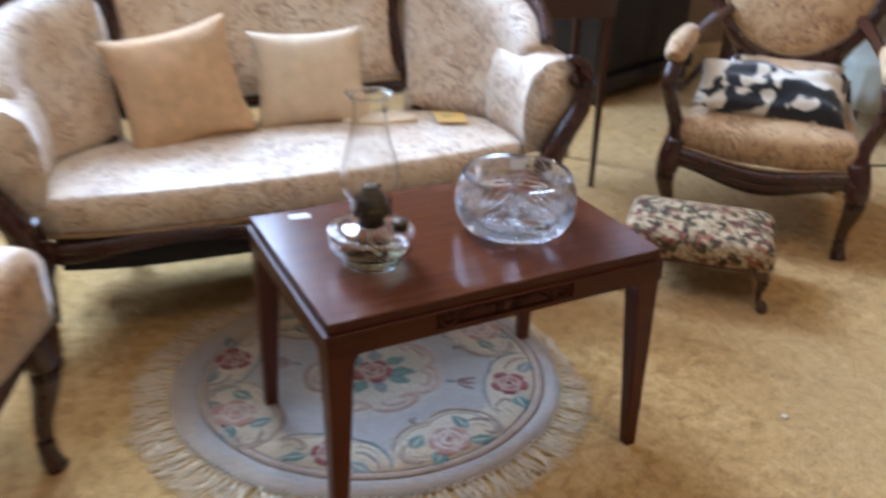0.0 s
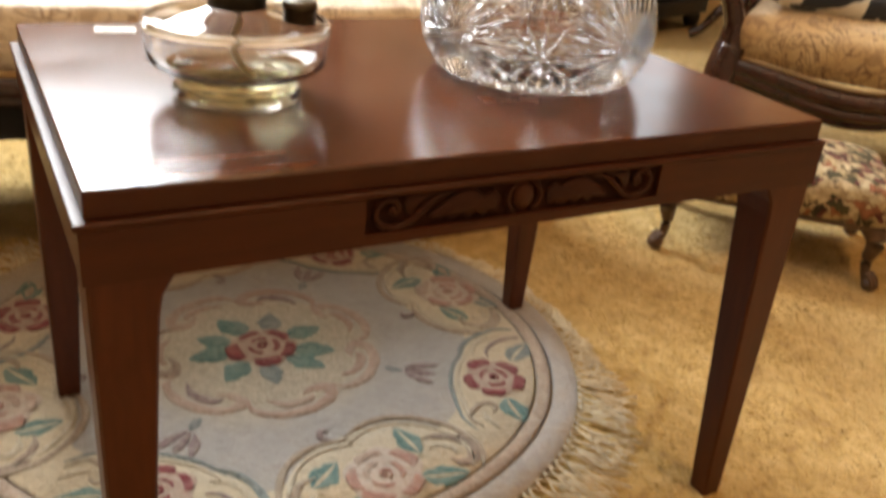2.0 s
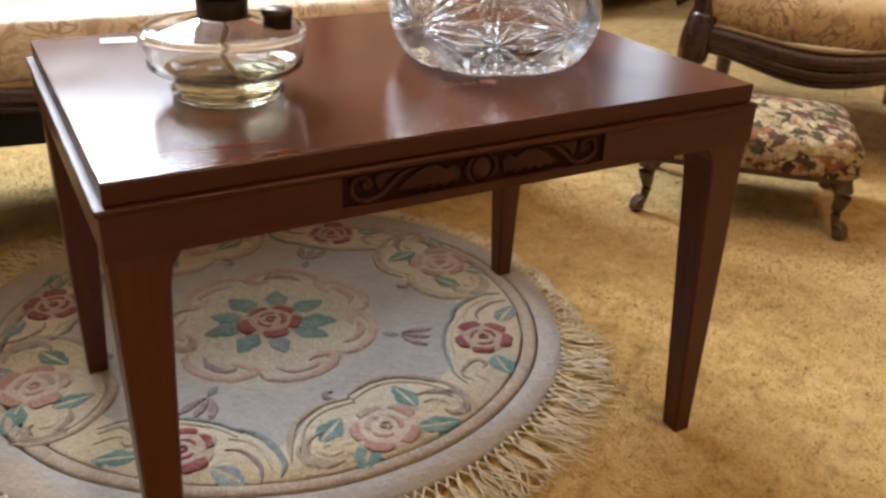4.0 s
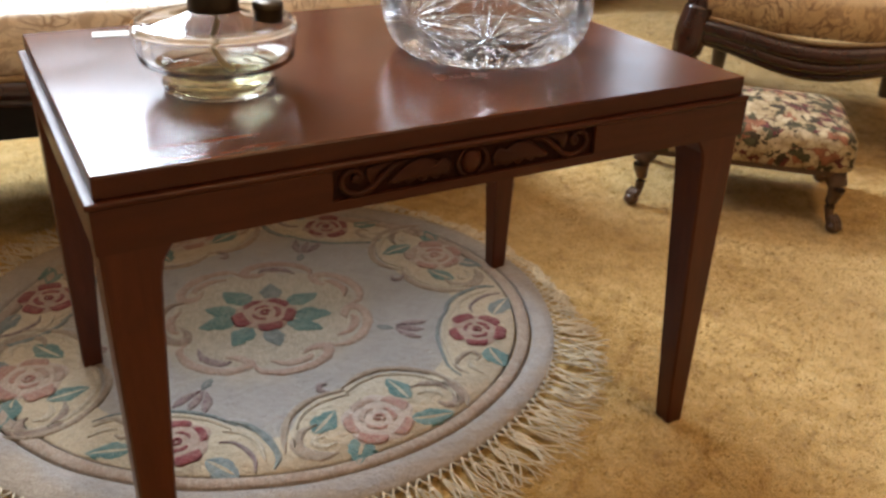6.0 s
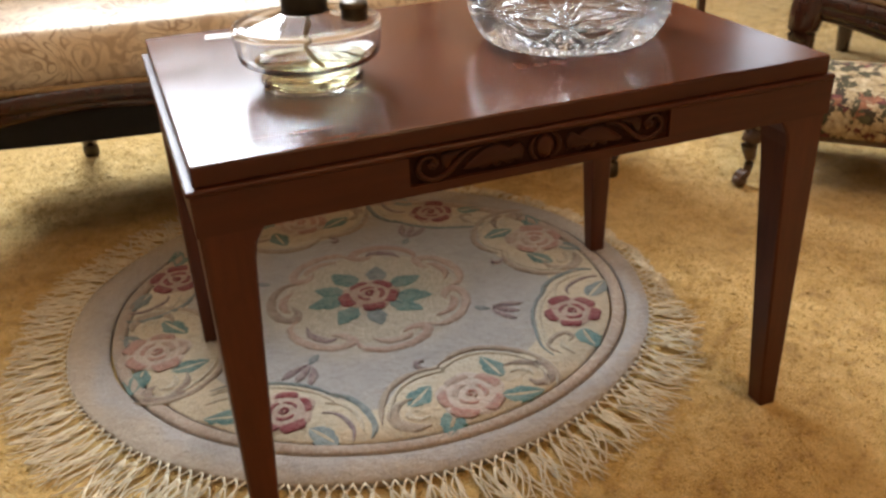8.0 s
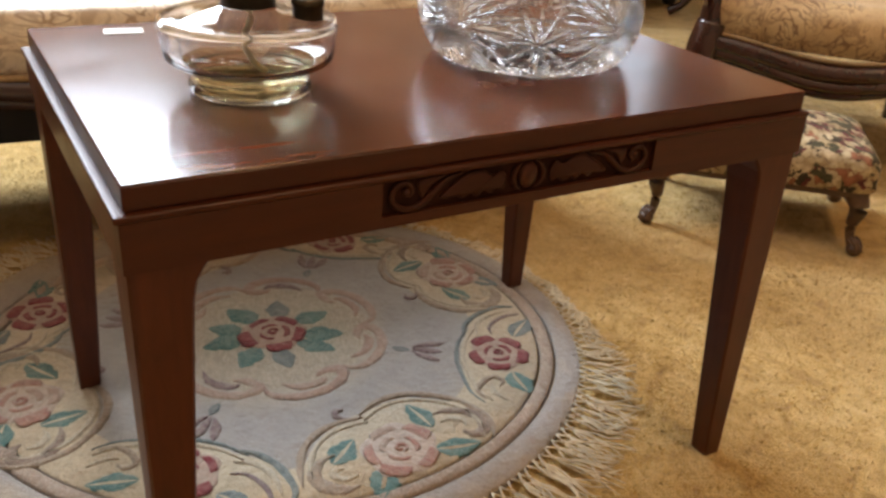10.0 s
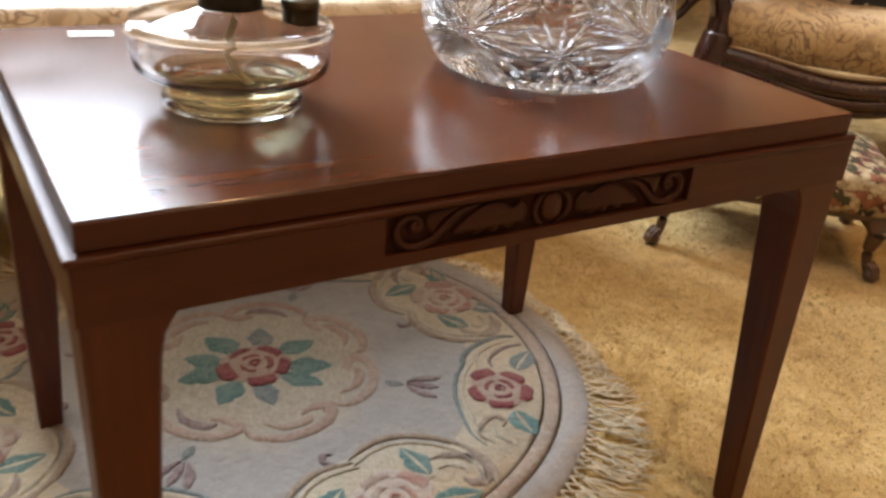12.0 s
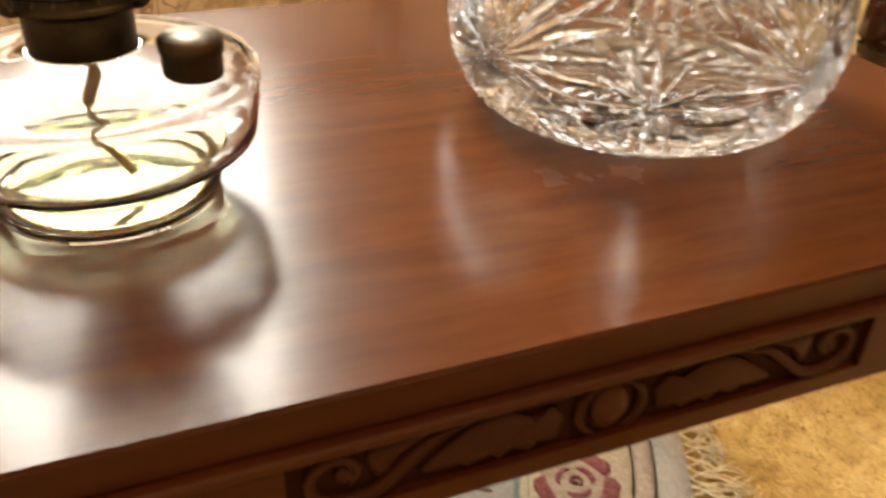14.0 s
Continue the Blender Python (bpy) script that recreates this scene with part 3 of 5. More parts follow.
tag = empty("price_tag", pose(0.09, 0.417, TH, 0, 0, -9), "small white paper price tag lying on the tabletop", "price tag")
part("paper", boxed(-0.020, 0.020, -0.011, 0.011, 0.0003, 0.0010), PAPER, tag, smooth=False)
part("written_line", boxed(-0.013, 0.010, -0.003, -0.001, 0.0010, 0.0013), INK, tag, smooth=False)

# ---- oil lamp ----
LX, LY = 0.150, 0.181
lamp = empty("oil_lamp", pose(LX, LY, TH), "clear glass oil lamp with brass burner and tall chimney", "oil lamp")
outer = [(0.0, 0.0005), (0.047, 0.0005), (0.0520, 0.002), (0.0535, 0.006), (0.0525, 0.010), (0.0495, 0.0135), (0.0490, 0.0160), (0.0520, 0.0190), (0.0610, 0.0230), (0.0690, 0.0272), (0.0722, 0.0300), (0.0734, 0.0335),
         (0.0752, 0.0480), (0.0762, 0.0560), (0.0766, 0.0600), (0.0758, 0.0630), (0.0730, 0.0648), (0.0690, 0.0652), (0.0560, 0.0662), (0.0400, 0.0685), (0.0300, 0.0712), (0.0240, 0.0738)]
inner = [(0.0215, 0.0730), (0.0280, 0.0695), (0.0390, 0.0664), (0.0550, 0.0640), (0.0690, 0.0628), (0.0735, 0.0605), (0.0742, 0.0570), (0.0730, 0.0480), (0.0710, 0.0345), (0.0675, 0.0300), (0.0590, 0.0256), (0.0500, 0.0212), (0.0464, 0.0165), (0.0468, 0.0130), (0.0498, 0.0095), (0.0492, 0.0050), (0.0440, 0.0032), (0.0, 0.0030)]


def finer(profile, n=3):
    return [(max(v.x, 0.0002), v.y) for v in smooth_path([(r, z, 0) for r, z in profile], n)]


part("font", lathe(finer(outer, 2) + finer(inner, 2), seg=96), GLASS, lamp, "clear pressed glass oil font")
oil_prof = [(0.0002, 0.0029), (0.0441, 0.0031), (0.0493, 0.0049), (0.0499, 0.0095), (0.0469, 0.0130), (0.0465, 0.0165), (0.0501, 0.0212), (0.0560, 0.0242), (0.0588, 0.0255), (0.0002, 0.0255)]
part("oil", lathe(oil_prof, seg=64), OIL, lamp, "pale yellow lamp oil")
wk = bmesh.new()
sweep([(0.0, 0, 0.0745), (0.003, 0.002, 0.060), (-0.003, 0.003, 0.040), (0.004, -0.002, 0.022), (0.012, -0.006, 0.0090)], 0.0030, 8, 6, flat=0.3, bm=wk)
part("wick", wk, WICK, lamp, "flat cotton wick")
part("collar", lathe([(0.0225, 0.0720), (0.0235, 0.0730), (0.0235, 0.0905), (0.0228, 0.0915), (0.0190, 0.0920)], seg=40), BRASS, lamp, "dark brass screw collar")
burner = part("burner", lathe([(0.019, 0.0917), (0.0250, 0.0925), (0.0330, 0.0950), (0.0345, 0.0965), (0.0330, 0.0980), (0.0305, 0.1045), (0.0290, 0.1135), (0.0300, 0.1145), (0.0290, 0.1155), (0.0270, 0.1265), (0.0235, 0.1305), (0.0215, 0.1325), (0.0195, 0.1365), (0.0130, 0.1435), (0.0120, 0.1465), (0.0080, 0.1470)], seg=48), BRASS, lamp, "dark aged brass burner")
for k in range(24):
    a = 2 * math.pi * k / 24
    slot = bmesh.new()
    ellipsoid((0.0318 * math.cos(a), 0.0318 * math.sin(a), 0.1000), 0.0011, 0.0011, 0.0020, 8, slot)
    part("air_bead", slot, BRASS2, burner)
for k in range(4):
    a = radians(45 + 90 * k)
    pr = bmesh.new()
    d = Vector((math.cos(a), math.sin(a), 0))
    sweep([d * 0.0330 + Vector((0, 0, 0.0965)), d * 0.0385 + Vector((0, 0, 0.0995)), d * 0.0372 + Vector((0, 0, 0.1145)), d * 0.0388 + Vector((0, 0, 0.1295)), d * 0.0410 + Vector((0, 0, 0.1335))], 0.0016, 6, 5, flat=2.0, bm=pr)
    part("prong", pr, BRASS, burner)
ch_o = [(0.0355, 0.1030), (0.0355, 0.1160), (0.0375, 0.1240), (0.0470, 0.1400), (0.0512, 0.1570), (0.0495, 0.1800), (0.0425, 0.2100), (0.0345, 0.2380), (0.0295, 0.2620), (0.0275, 0.2810), (0.0285, 0.2960), (0.0330, 0.3060), (0.0385, 0.3120)]
ch_o = finer(ch_o, 3)
ch_i = [(r - 0.0011, z) for r, z in ch_o[::-1]]
chim = bmesh.new()
SEG = 96
rows_c = []
for prof in (ch_o, ch_i):
    for r, z in prof:
        rows_c.append([(r * math.cos(2 * math.pi * i / SEG) * (1 + (0.05 * max(0, (z - 0.299) / 0.014)) * math.cos(24 * 2 * math.pi * i / SEG)), r * math.sin(2 * math.pi * i / SEG) * (1 + (0.05 * max(0, (z - 0.299) / 0.014)) * math.cos(24 * 2 * math.pi * i / SEG)), z + 0.002 * max(0, (z - 0.303) / 0.01) * math.cos(24 * 2 * math.pi * i / SEG)) for i in range(SEG)])
rings_mesh(chim, rows_c, loop=True)
part("chimney", chim, GLASS, lamp, "clear glass chimney with crimped flared rim")
capx, capy = 0.043, -0.029
part("filler_cap", lathe([(0.0002, 0.0650), (0.0128, 0.0650), (0.0133, 0.0660), (0.0133, 0.0765), (0.0142, 0.0770), (0.0142, 0.0820), (0.0130, 0.0835), (0.0002, 0.0840)], (capx, capy, 0.0), 28), BRASS2, lamp, "dull brass filler cap")

# ---- cut crystal bowl ----
BX, BY = 0.468, 0.212
bowl = empty("crystal_bowl", pose(BX, BY, TH), "heavy cut crystal bowl with star cuts and serrated rim", "bowl")
BH = 0.110


def bowl_radius(z):
    pts = [(0.0, 0.096), (0.004, 0.1015), (0.014, 0.109), (0.030, 0.1165), (0.045, 0.1195), (0.060, 0.1195), (0.078, 0.1165), (0.095, 0.1110), (0.110, 0.1060)]
    for (z0, r0), (z1, r1) in zip(pts, pts[1:]):
        if z <= z1:
            return r0 + (r1 - r0) * (z - z0) / (z1 - z0)
    return pts[-1][1]


def cut_depth(th, z):
    """Depth of the wheel cuts: eight large stars, small stars between, fans under the rim."""
    d = 0.0
    n = 4
    sector = 2 * math.pi / n
    th = th - radians(15)
    for off, zc, reach, rays, deep, wid in ((0.0, 0.046, 0.075, 30, 0.0034, 0.0042), (0.5, 0.036, 0.036, 12, 0.0029, 0.0032), (0.5, 0.117, 0.050, 22, 0.0026, 0.0032)):
        a = (th / sector - off + 0.5) % 1.0 - 0.5
        x, y = a * sector * 0.115, z - zc
        r = math.hypot(x, y)
        if r > reach:
            continue
        ang = math.atan2(y, x)
        step = 2 * math.pi / rays
        da = abs((ang / step + 0.5) % 1.0 - 0.5) * step * max(r, 0.002)
        w = wid * (1 - r / reach) ** 0.5 * (0.35 + 0.65 * min(1, r / 0.014))
        if da < w:
            d = max(d, deep * (1 - da / w) * (1 - (r / reach) ** 3))
    # small mitres round the foot
    if z < 0.016:
        q = abs((th / (2 * math.pi) * 72) % 1.0 - 0.5) * 2
        d = max(d, 0.0016 * q * (1 - z / 0.016))
    return d


NS, NZ = 720, 96
bm = bmesh.new()
outer_r = []
for j in range(NZ + 1):
    z = BH * j / NZ
    ring = []
    for i in range(NS):
        th = 2 * math.pi * i / NS
        r = bowl_radius(z) - cut_depth(th, z)
        zz = z
        if j == NZ:
            zz -= 0.0035 * abs((i % 12) / 12 - 0.5) * 2
        ring.append((r * math.cos(th), r * math.sin(th), zz + 0.0004))
    outer_r.append(ring)
inner_r = []
for j in range(26):
    z = BH - (BH - 0.016) * j / 25
    r = bowl_radius(z) - 0.0085
    if z < 0.04:
        r -= 0.030 * ((0.04 - z) / 0.024) ** 2
    inner_r.append([(r * math.cos(2 * math.pi * i / NS), r * math.sin(2 * math.pi * i / NS), z - (0.0035 * abs((i % 12) / 12 - 0.5) * 2 if j == 0 else 0)) for i in range(NS)])
# star cut into the foot
foot = []
for k in range(10):
    r0 = 0.096 * (k + 0.3) / 10.3
    foot.append([(r0 * math.cos(2 * math.pi * i / NS), r0 * math.sin(2 * math.pi * i / NS), 0.0004 + 0.0022 * (1 - k / 10) ** 0.5 * abs((i % 24) / 24 - 0.5) * 2 * (1 if k else 0.5)) for i in range(NS)])
rings_mesh(bm, foot + outer_r + inner_r, True)
part("bowl_body", bm, CRYSTAL, bowl, smooth=False)
st = bmesh.new()
box(st, -0.016, 0.016, -0.0004, 0.0004, -0.011, 0.011)
sticker = part("price_sticker", st, PAPER, bowl, "white price sticker", smooth=False)
sa = radians(58)
sticker.matrix_basis = Matrix.Translation((0.0955 * math.cos(sa), 0.0955 * math.sin(sa), 0.091)) @ Euler((radians(-10), 0, sa - math.pi / 2)).to_matrix().to_4x4()

# ---- sofa ----
sofa = empty("sofa", pose(0.222, 0.751, 0, 0, 0, -4), "Victorian carved sofa in cream scroll-patterned damask", "sofa")


def seat_outline(half, depth_mid, depth_end, bow):
    pts = []
    n = 24
    for i in range(n + 1):
        u = -1 + 2 * i / n
        pts.append((half * u, -0.03 * bow * math.cos(u * math.pi / 2) + 0.030 * abs(u) ** 6))
    for i in range(n + 1):
        u = 1 - 2 * i / n
        y = depth_end + (depth_mid - depth_end) * math.sqrt(max(0, 1 - (abs(u) * 0.985) ** 2.6))
        pts.append((half * 1.03 * u, y))
    return pts


so = seat_outline(0.60, 0.43, 0.16, 1.0)
part("seat", pad(so, 0.325, 0.418, 0.022, 0.035, lump=0.006), DAMASK, sofa, "cream damask sprung seat")
br = bmesh.new()
sweep([(x, y - 0.004, 0.328) for x, y in so[:25]], 0.006, 6, 2, bm=br)
part("braid", br, BRAID, sofa)
# serpentine carved front rail
for k, (dz, r, f, dy) in enumerate(((0.305, 0.017, 1.2, 0.002), (0.283, 0.013, 1.2, 0.008))):
    rl = bmesh.new()
    sweep([(x * 1.02, y + dy, dz - 0.016 * math.cos(x / 0.6 * math.pi * 2) * (1 if k else 0.6)) for x, y in so[:25]], r, 10, 3, flat=f, bm=rl)
    part("front_rail" if k == 0 else "rail_moulding", rl, ROSEWOOD, sofa)
for s in (-1, 1):
    part("side_rail", boxed(min(s * 0.60, s * 0.64), max(s * 0.60, s * 0.64), 0.02, 0.30, 0.105, 0.325, 0.008), ROSEWOOD, sofa)
part("back_rail", boxed(-0.50, 0.50, 0.44, 0.48, 0.130, 0.33, 0.008), ROSEWOOD, sofa)
# two added sheets, no sofa parts: they deepen shade below and stop light from behind
part("seat_shade_sheet", pad([(x * 0.96, 0.02 + y * 0.93) for x, y in so], 0.228, 0.318, 0.006, 0.0), SHADE_BLACK, sofa, "added black sheet standing in for shade under the seat")
part("back_shade_sheet", boxed(-0.52, 0.52, 0.415, 0.436, 0.110, 0.318, 0.006), SHADE_BLACK, sofa, "added black sheet blocking light from behind")
for s in (-1, 1):
    lg = bmesh.new()
    sweep([(s * 0.61, 0.03, 0.32), (s * 0.63, 0.005, 0.26), (s * 0.64, -0.002, 0.18), (s * 0.625, 0.02, 0.08), (s * 0.63, 0.015, 0.035)], [0.04, 0.042, 0.028, 0.018, 0.02], 10, 6, bm=lg)
    leg_ob = part("front_leg", lg, ROSEWOOD, sofa)
    part("castor", lathe([(0.001, 0.0), (0.017, 0.0), (0.019, 0.012), (0.017, 0.03), (0.001, 0.034)], (s * 0.63, 0.015, 0), 16), BRASS2, leg_ob)
    bl = bmesh.new()
    sweep([(s * 0.37, 0.46, 0.30), (s * 0.385, 0.50, 0.18), (s * 0.40, 0.56, 0.035)], [0.026, 0.024, 0.017], 10, 5, bm=bl)
    bl_ob = part("back_leg", bl, ROSEWOOD, sofa)
    part("castor", lathe([(0.001, 0.0), (0.016, 0.0), (0.018, 0.012), (0.016, 0.03), (0.001, 0.034)], (s * 0.40, 0.565, 0), 16), BRASS2, bl_ob)


def back_point(phi, z, off=0.0):
    """A point on the sofa's curved back: phi in degrees from the middle, leaning outward with height."""
    a = radians(phi)
    lean = 0.22 * (z - 0.40)
    rx, ry = 0.615 + lean * 0.5 + off, 0.345 + lean + off
    return Vector((rx * math.sin(a), 0.135 + ry * math.cos(a), z))


def back_panel(phi0, phi1, ztop, zlow, thick=0.05, n=26, m=12):
    """Upholstered section of the back between two angles, puffed to the front."""
    bm = bmesh.new()
    rings = []
    for i in range(n + 1):
        u = i / n
        phi = phi0 + (phi1 - phi0) * u
        zt, zl = ztop(u), zlow(u)
        ring = []
        for k in range(m + 1):
            v = k / m
            z = zl + (zt - zl) * v
            puff = 0.040 * (max(0, 1 - (2 * u - 1) ** 6) * max(0, 1 - (2 * v - 1) ** 4)) ** 0.5
            ring.append(back_point(phi, z, -puff))
        for k in range(m, -1, -1):
            v = k / m
            ring.append(back_point(phi, zl + (zt - zl) * v, thick))
        rings.append(ring)
    return rings_mesh(bm, rings, True)


part("back_medallion", back_panel(-36, 36, lambda u: 0.75 + 0.10 * math.sin(math.pi * u) ** 0.6, lambda u: 0.50 - 0.035 * math.sin(math.pi * u)), DAMASK, sofa, "cream damask centre medallion")


def edge_rail(name, pts, r, flat=1.0):
    bm = bmesh.new()
    sweep(pts, r, 10, 4, flat=flat, bm=bm)
    return part(name, bm, ROSEWOOD, sofa)


edge_rail("crest_rail", [back_point(-36 + 72 * i / 12, 0.76 + 0.10 * math.sin(math.pi * i / 12) ** 0.6, 0.015) for i in range(13)], 0.024)
edge_rail("lower_back_rail", [back_point(-42 + 84 * i / 12, 0.475 - 0.03 * math.sin(math.pi * i / 12), 0.02) for i in range(13)], 0.020)
for s in (-1, 1):
    edge_rail("back_upright", [back_point(s * 46, 0.34, 0.01), back_point(s * 42, 0.45, 0.005), back_point(s * 37.5, 0.56, 0.0), back_point(s * 35.5, 0.68, 0.0), back_point(s * 37, 0.79, 0.0)], [0.026, 0.022, 0.019, 0.019, 0.024])
    part("back_wing", back_panel(s * 39, s * 97, lambda u: 0.80 - 0.04 * u - 0.11 * u ** 4, lambda u: 0.405), DAMASK, sofa, "curved damask wing")
    edge_rail("wing_crest", [back_point(s * (38 + 60 * i / 12), 0.81 - 0.04 * i / 12 - 0.11 * (i / 12) ** 4, 0.03) for i in range(13)], 0.020)
    # padded arm: rolls outward, flares to the front
    arm = bmesh.new()
    rings = []
    for i in range(15):
        u = i / 14
        y = 0.20 - 0.20 * u
        xin = 0.572 + 0.015 * u
        h = 0.648 - 0.015 * u
        ring = []
        sec = [(0.0, 0.39), (-0.012, 0.46), (-0.010, 0.54), (0.004, h - 0.035), (0.030, h - 0.006), (0.062, h), (0.094, h - 0.012), (0.110, h - 0.045), (0.100, h - 0.085), (0.080, 0.48), (0.065, 0.39)]
        for dx, z in sec:
            ring.append((s * (xin + dx * 1.36 + 0.012 * math.sin(u * math.pi)), y, z))
        rings.append(ring if s > 0 else ring[::-1])
    rings_mesh(arm, rings, True)
    part("arm", arm, DAMASK, sofa, "rolled damask arm")
    edge_rail("arm_front", [(s * 0.680, -0.010, 0.640), (s * 0.722, -0.014, 0.618), (s * 0.738, -0.016, 0.570), (s * 0.722, -0.018, 0.505), (s * 0.680, -0.020, 0.440), (s * 0.645, -0.020, 0.370), (s * 0.630, -0.010, 0.290)], [0.010, 0.018, 0.024, 0.028, 0.031, 0.034, 0.037])
    vol = bmesh.new()
    ellipsoid((s * 0.700, -0.016, 0.585), 0.018, 0.010, 0.020, 14, vol)
    part("arm_rosette", vol, ROSEWOOD, sofa)

LOCAL = sofa.matrix_basis


def on_sofa(x, y, z, rx=0, ry=0, rz=0):
    return LOCAL @ pose(x, y, z, rx, ry, rz)


c1 = tagged(part("beige_cushion", cushion(0.325, 0.31, 0.12, 1), LINEN), "plain beige linen cushion leaning on the sofa back", "cushion", "scatter cushions")
c1.matrix_basis = on_sofa(-0.245, 0.315, 0.556, -18, -9, 3)
c2 = tagged(part("ivory_cushion", cushion(0.315, 0.265, 0.10, 5), IVORY), "ivory satin cushion leaning on the sofa back", "cushion", "scatter cushions")
c2.matrix_basis = on_sofa(0.098, 0.335, 0.545, -18, 0, -3)
th = bmesh.new()
for i in range(1):
    pad([(0.10 * math.cos(a) * (1 if abs(math.cos(a)) < .7 else 1.05), 0.035 * math.sin(a)) for a in [2 * math.pi * k / 28 for k in range(28)]], 0.0, 0.016, 0.006, 0.008, bm=th, lump=0.004)
flat_c = tagged(part("folded_cloth", th, IVORY), "small folded ivory cloth lying on the seat", "cloth")
flat_c.matrix_basis = on_sofa(0.265, 0.255, 0.430, 3, 0, -8)
ytag = empty("sofa_price_card", pose(0.692, 0.934, 0.437, 4, 3, -18), "yellow price card lying on the sofa seat", "price card")
part("card", boxed(-0.042, 0.042, -0.038, 0.038, 0.0, 0.001), YELLOW_PAPER, ytag, smooth=False)
for k in range(2):
    part("written_line", boxed(-0.026, 0.014 - 0.012 * k, 0.010 - 0.016 * k, 0.015 - 0.016 * k, 0.001, 0.0014), INK, ytag, smooth=False)

# ---- armchair ----


def build_armchair(m, label, arms=True, seat_top=0.375, plump=1.0):
    """A carved chair on its own base; without arms it is the parlour chair."""
    ch = empty("armchair" if arms else "parlour_chair", m, label, "armchair" if arms else "chair", "carved chairs")
    out = []
    n = 20
    for i in range(n + 1):
        u = -1 + 2 * i / n
        out.append((0.262 * u, -0.012 - 0.028 * math.cos(u * math.pi * 0.5)))
    for i in range(n + 1):
        u = 1 - 2 * i / n
        out.append((0.235 * u, 0.43 + 0.025 * math.cos(u * math.pi / 2)))
    part("seat", pad([(x * plump, 0.2 + (y - 0.2) * plump) for x, y in out], 0.268, seat_top, 0.030, 0.045, lump=0.008), CHAIR_DAMASK, ch, "gold damask sprung seat")
    bmb = bmesh.new()
    sweep([(x, y - 0.004, 0.270 - 0.012 * math.cos(x / 0.262 * math.pi)) for x, y in out[:21]], 0.005, 6, 2, bm=bmb)
    part("braid", bmb, BRAID, ch)
    for k, (z, r, dy) in enumerate(((0.246, 0.021, 0.0), (0.222, 0.013, -0.006), (0.205, 0.010, 0.004))):
        rb = bmesh.new()
        sweep([(x * 1.0, y + dy, z - (0.014 + 0.004 * k) * math.cos(x / 0.262 * math.pi)) for x, y in out[:21]], r, 10, 2, bm=rb)
        part("front_rail" if k == 0 else "rail_moulding", rb, ROSEWOOD, ch)
    for s in (-1, 1):
        sr = bmesh.new()
        sweep([(s * 0.262, 0.0, 0.240), (s * 0.255, 0.22, 0.235), (s * 0.235, 0.44, 0.240)], 0.024, 10, 5, flat=0.7, bm=sr)
        part("side_rail", sr, ROSEWOOD, ch)
        fl = bmesh.new()
        sweep([(s * 0.262, 0.000, 0.300), (s * 0.272, -0.014, 0.235), (s * 0.276, -0.020, 0.175), (s * 0.262, -0.004, 0.090), (s * 0.262, -0.004, 0.030), (s * 0.266, -0.012, 0.0)], [0.034, 0.038, 0.030, 0.019, 0.020, 0.024], 12, 6, bm=fl)
        part("front_leg", fl, ROSEWOOD, ch)
        if arms:
            ap_ = bmesh.new()
            sweep([(s * 0.265, 0.000, 0.280), (s * 0.268, 0.005, 0.345), (s * 0.290, 0.000, 0.410), (s * 0.305, -0.010, 0.470), (s * 0.298, 0.015, 0.525)], [0.030, 0.024, 0.022, 0.026, 0.026], 12, 6, bm=ap_)
            part("arm_post", ap_, ROSEWOOD, ch)
            at = bmesh.new()
            sweep([(s * 0.300, 0.010, 0.522), (s * 0.296, 0.10, 0.545), (s * 0.275, 0.24, 0.570), (s * 0.235, 0.40, 0.600), (s * 0.205, 0.475, 0.620)], [0.026, 0.022, 0.020, 0.020, 0.020], 12, 6, bm=at)
            arm_ob = part("arm", at, ROSEWOOD, ch)
            apd = bmesh.new()
            sweep([(s * 0.300, -0.012, 0.548), (s * 0.299, 0.010, 0.560), (s * 0.297, 0.08, 0.575), (s * 0.288, 0.17, 0.588), (s * 0.280, 0.20, 0.585)], [0.022, 0.034, 0.036, 0.033, 0.018], 12, 6, bm=apd)
            part("arm_pad", apd, CHAIR_DAMASK, arm_ob, "padded gold damask arm rest")
        bl = bmesh.new()
        sweep([(s * 0.215, 0.455, 0.300), (s * 0.220, 0.462, 0.200), (s * 0.225, 0.500, 0.090), (s * 0.230, 0.555, 0.0)], [0.026, 0.026, 0.022, 0.018], 10, 6, bm=bl)
        part("back_leg", bl, ROSEWOOD, ch)
        bu = bmesh.new()
        sweep([(s * 0.215, 0.455, 0.250), (s * 0.195, 0.468, 0.390), (s * 0.150, 0.488, 0.460), (s * 0.185, 0.505, 0.540), (s * 0.250, 0.530, 0.640)], [0.026, 0.024, 0.023, 0.024, 0.024], 10, 6, bm=bu)
        part("back_support", bu, ROSEWOOD, ch)
    # oval back, tilted
    tilt = Matrix.Translation((0, 0.525, 0.755)) @ Euler((radians(-14), 0, 0)).to_matrix().to_4x4()
    ring = bmesh.new()
    rr = []
    for i in range(48):
        a = 2 * math.pi * i / 48
        c, s_ = math.cos(a), math.sin(a)
        sec = []
        for k in range(10):
            b_ = 2 * math.pi * k / 10
            rad = 0.026 * math.cos(b_)
            sec.append(tilt @ Vector(((0.265 + rad) * c, 0.020 * math.sin(b_), (0.295 + rad) * s_)))
        rr.append(sec)
    rings_mesh(ring, rr, loop=True)
    part("back_frame", ring, ROSEWOOD, ch, "carved oval rosewood back frame")
    gr = bmesh.new()
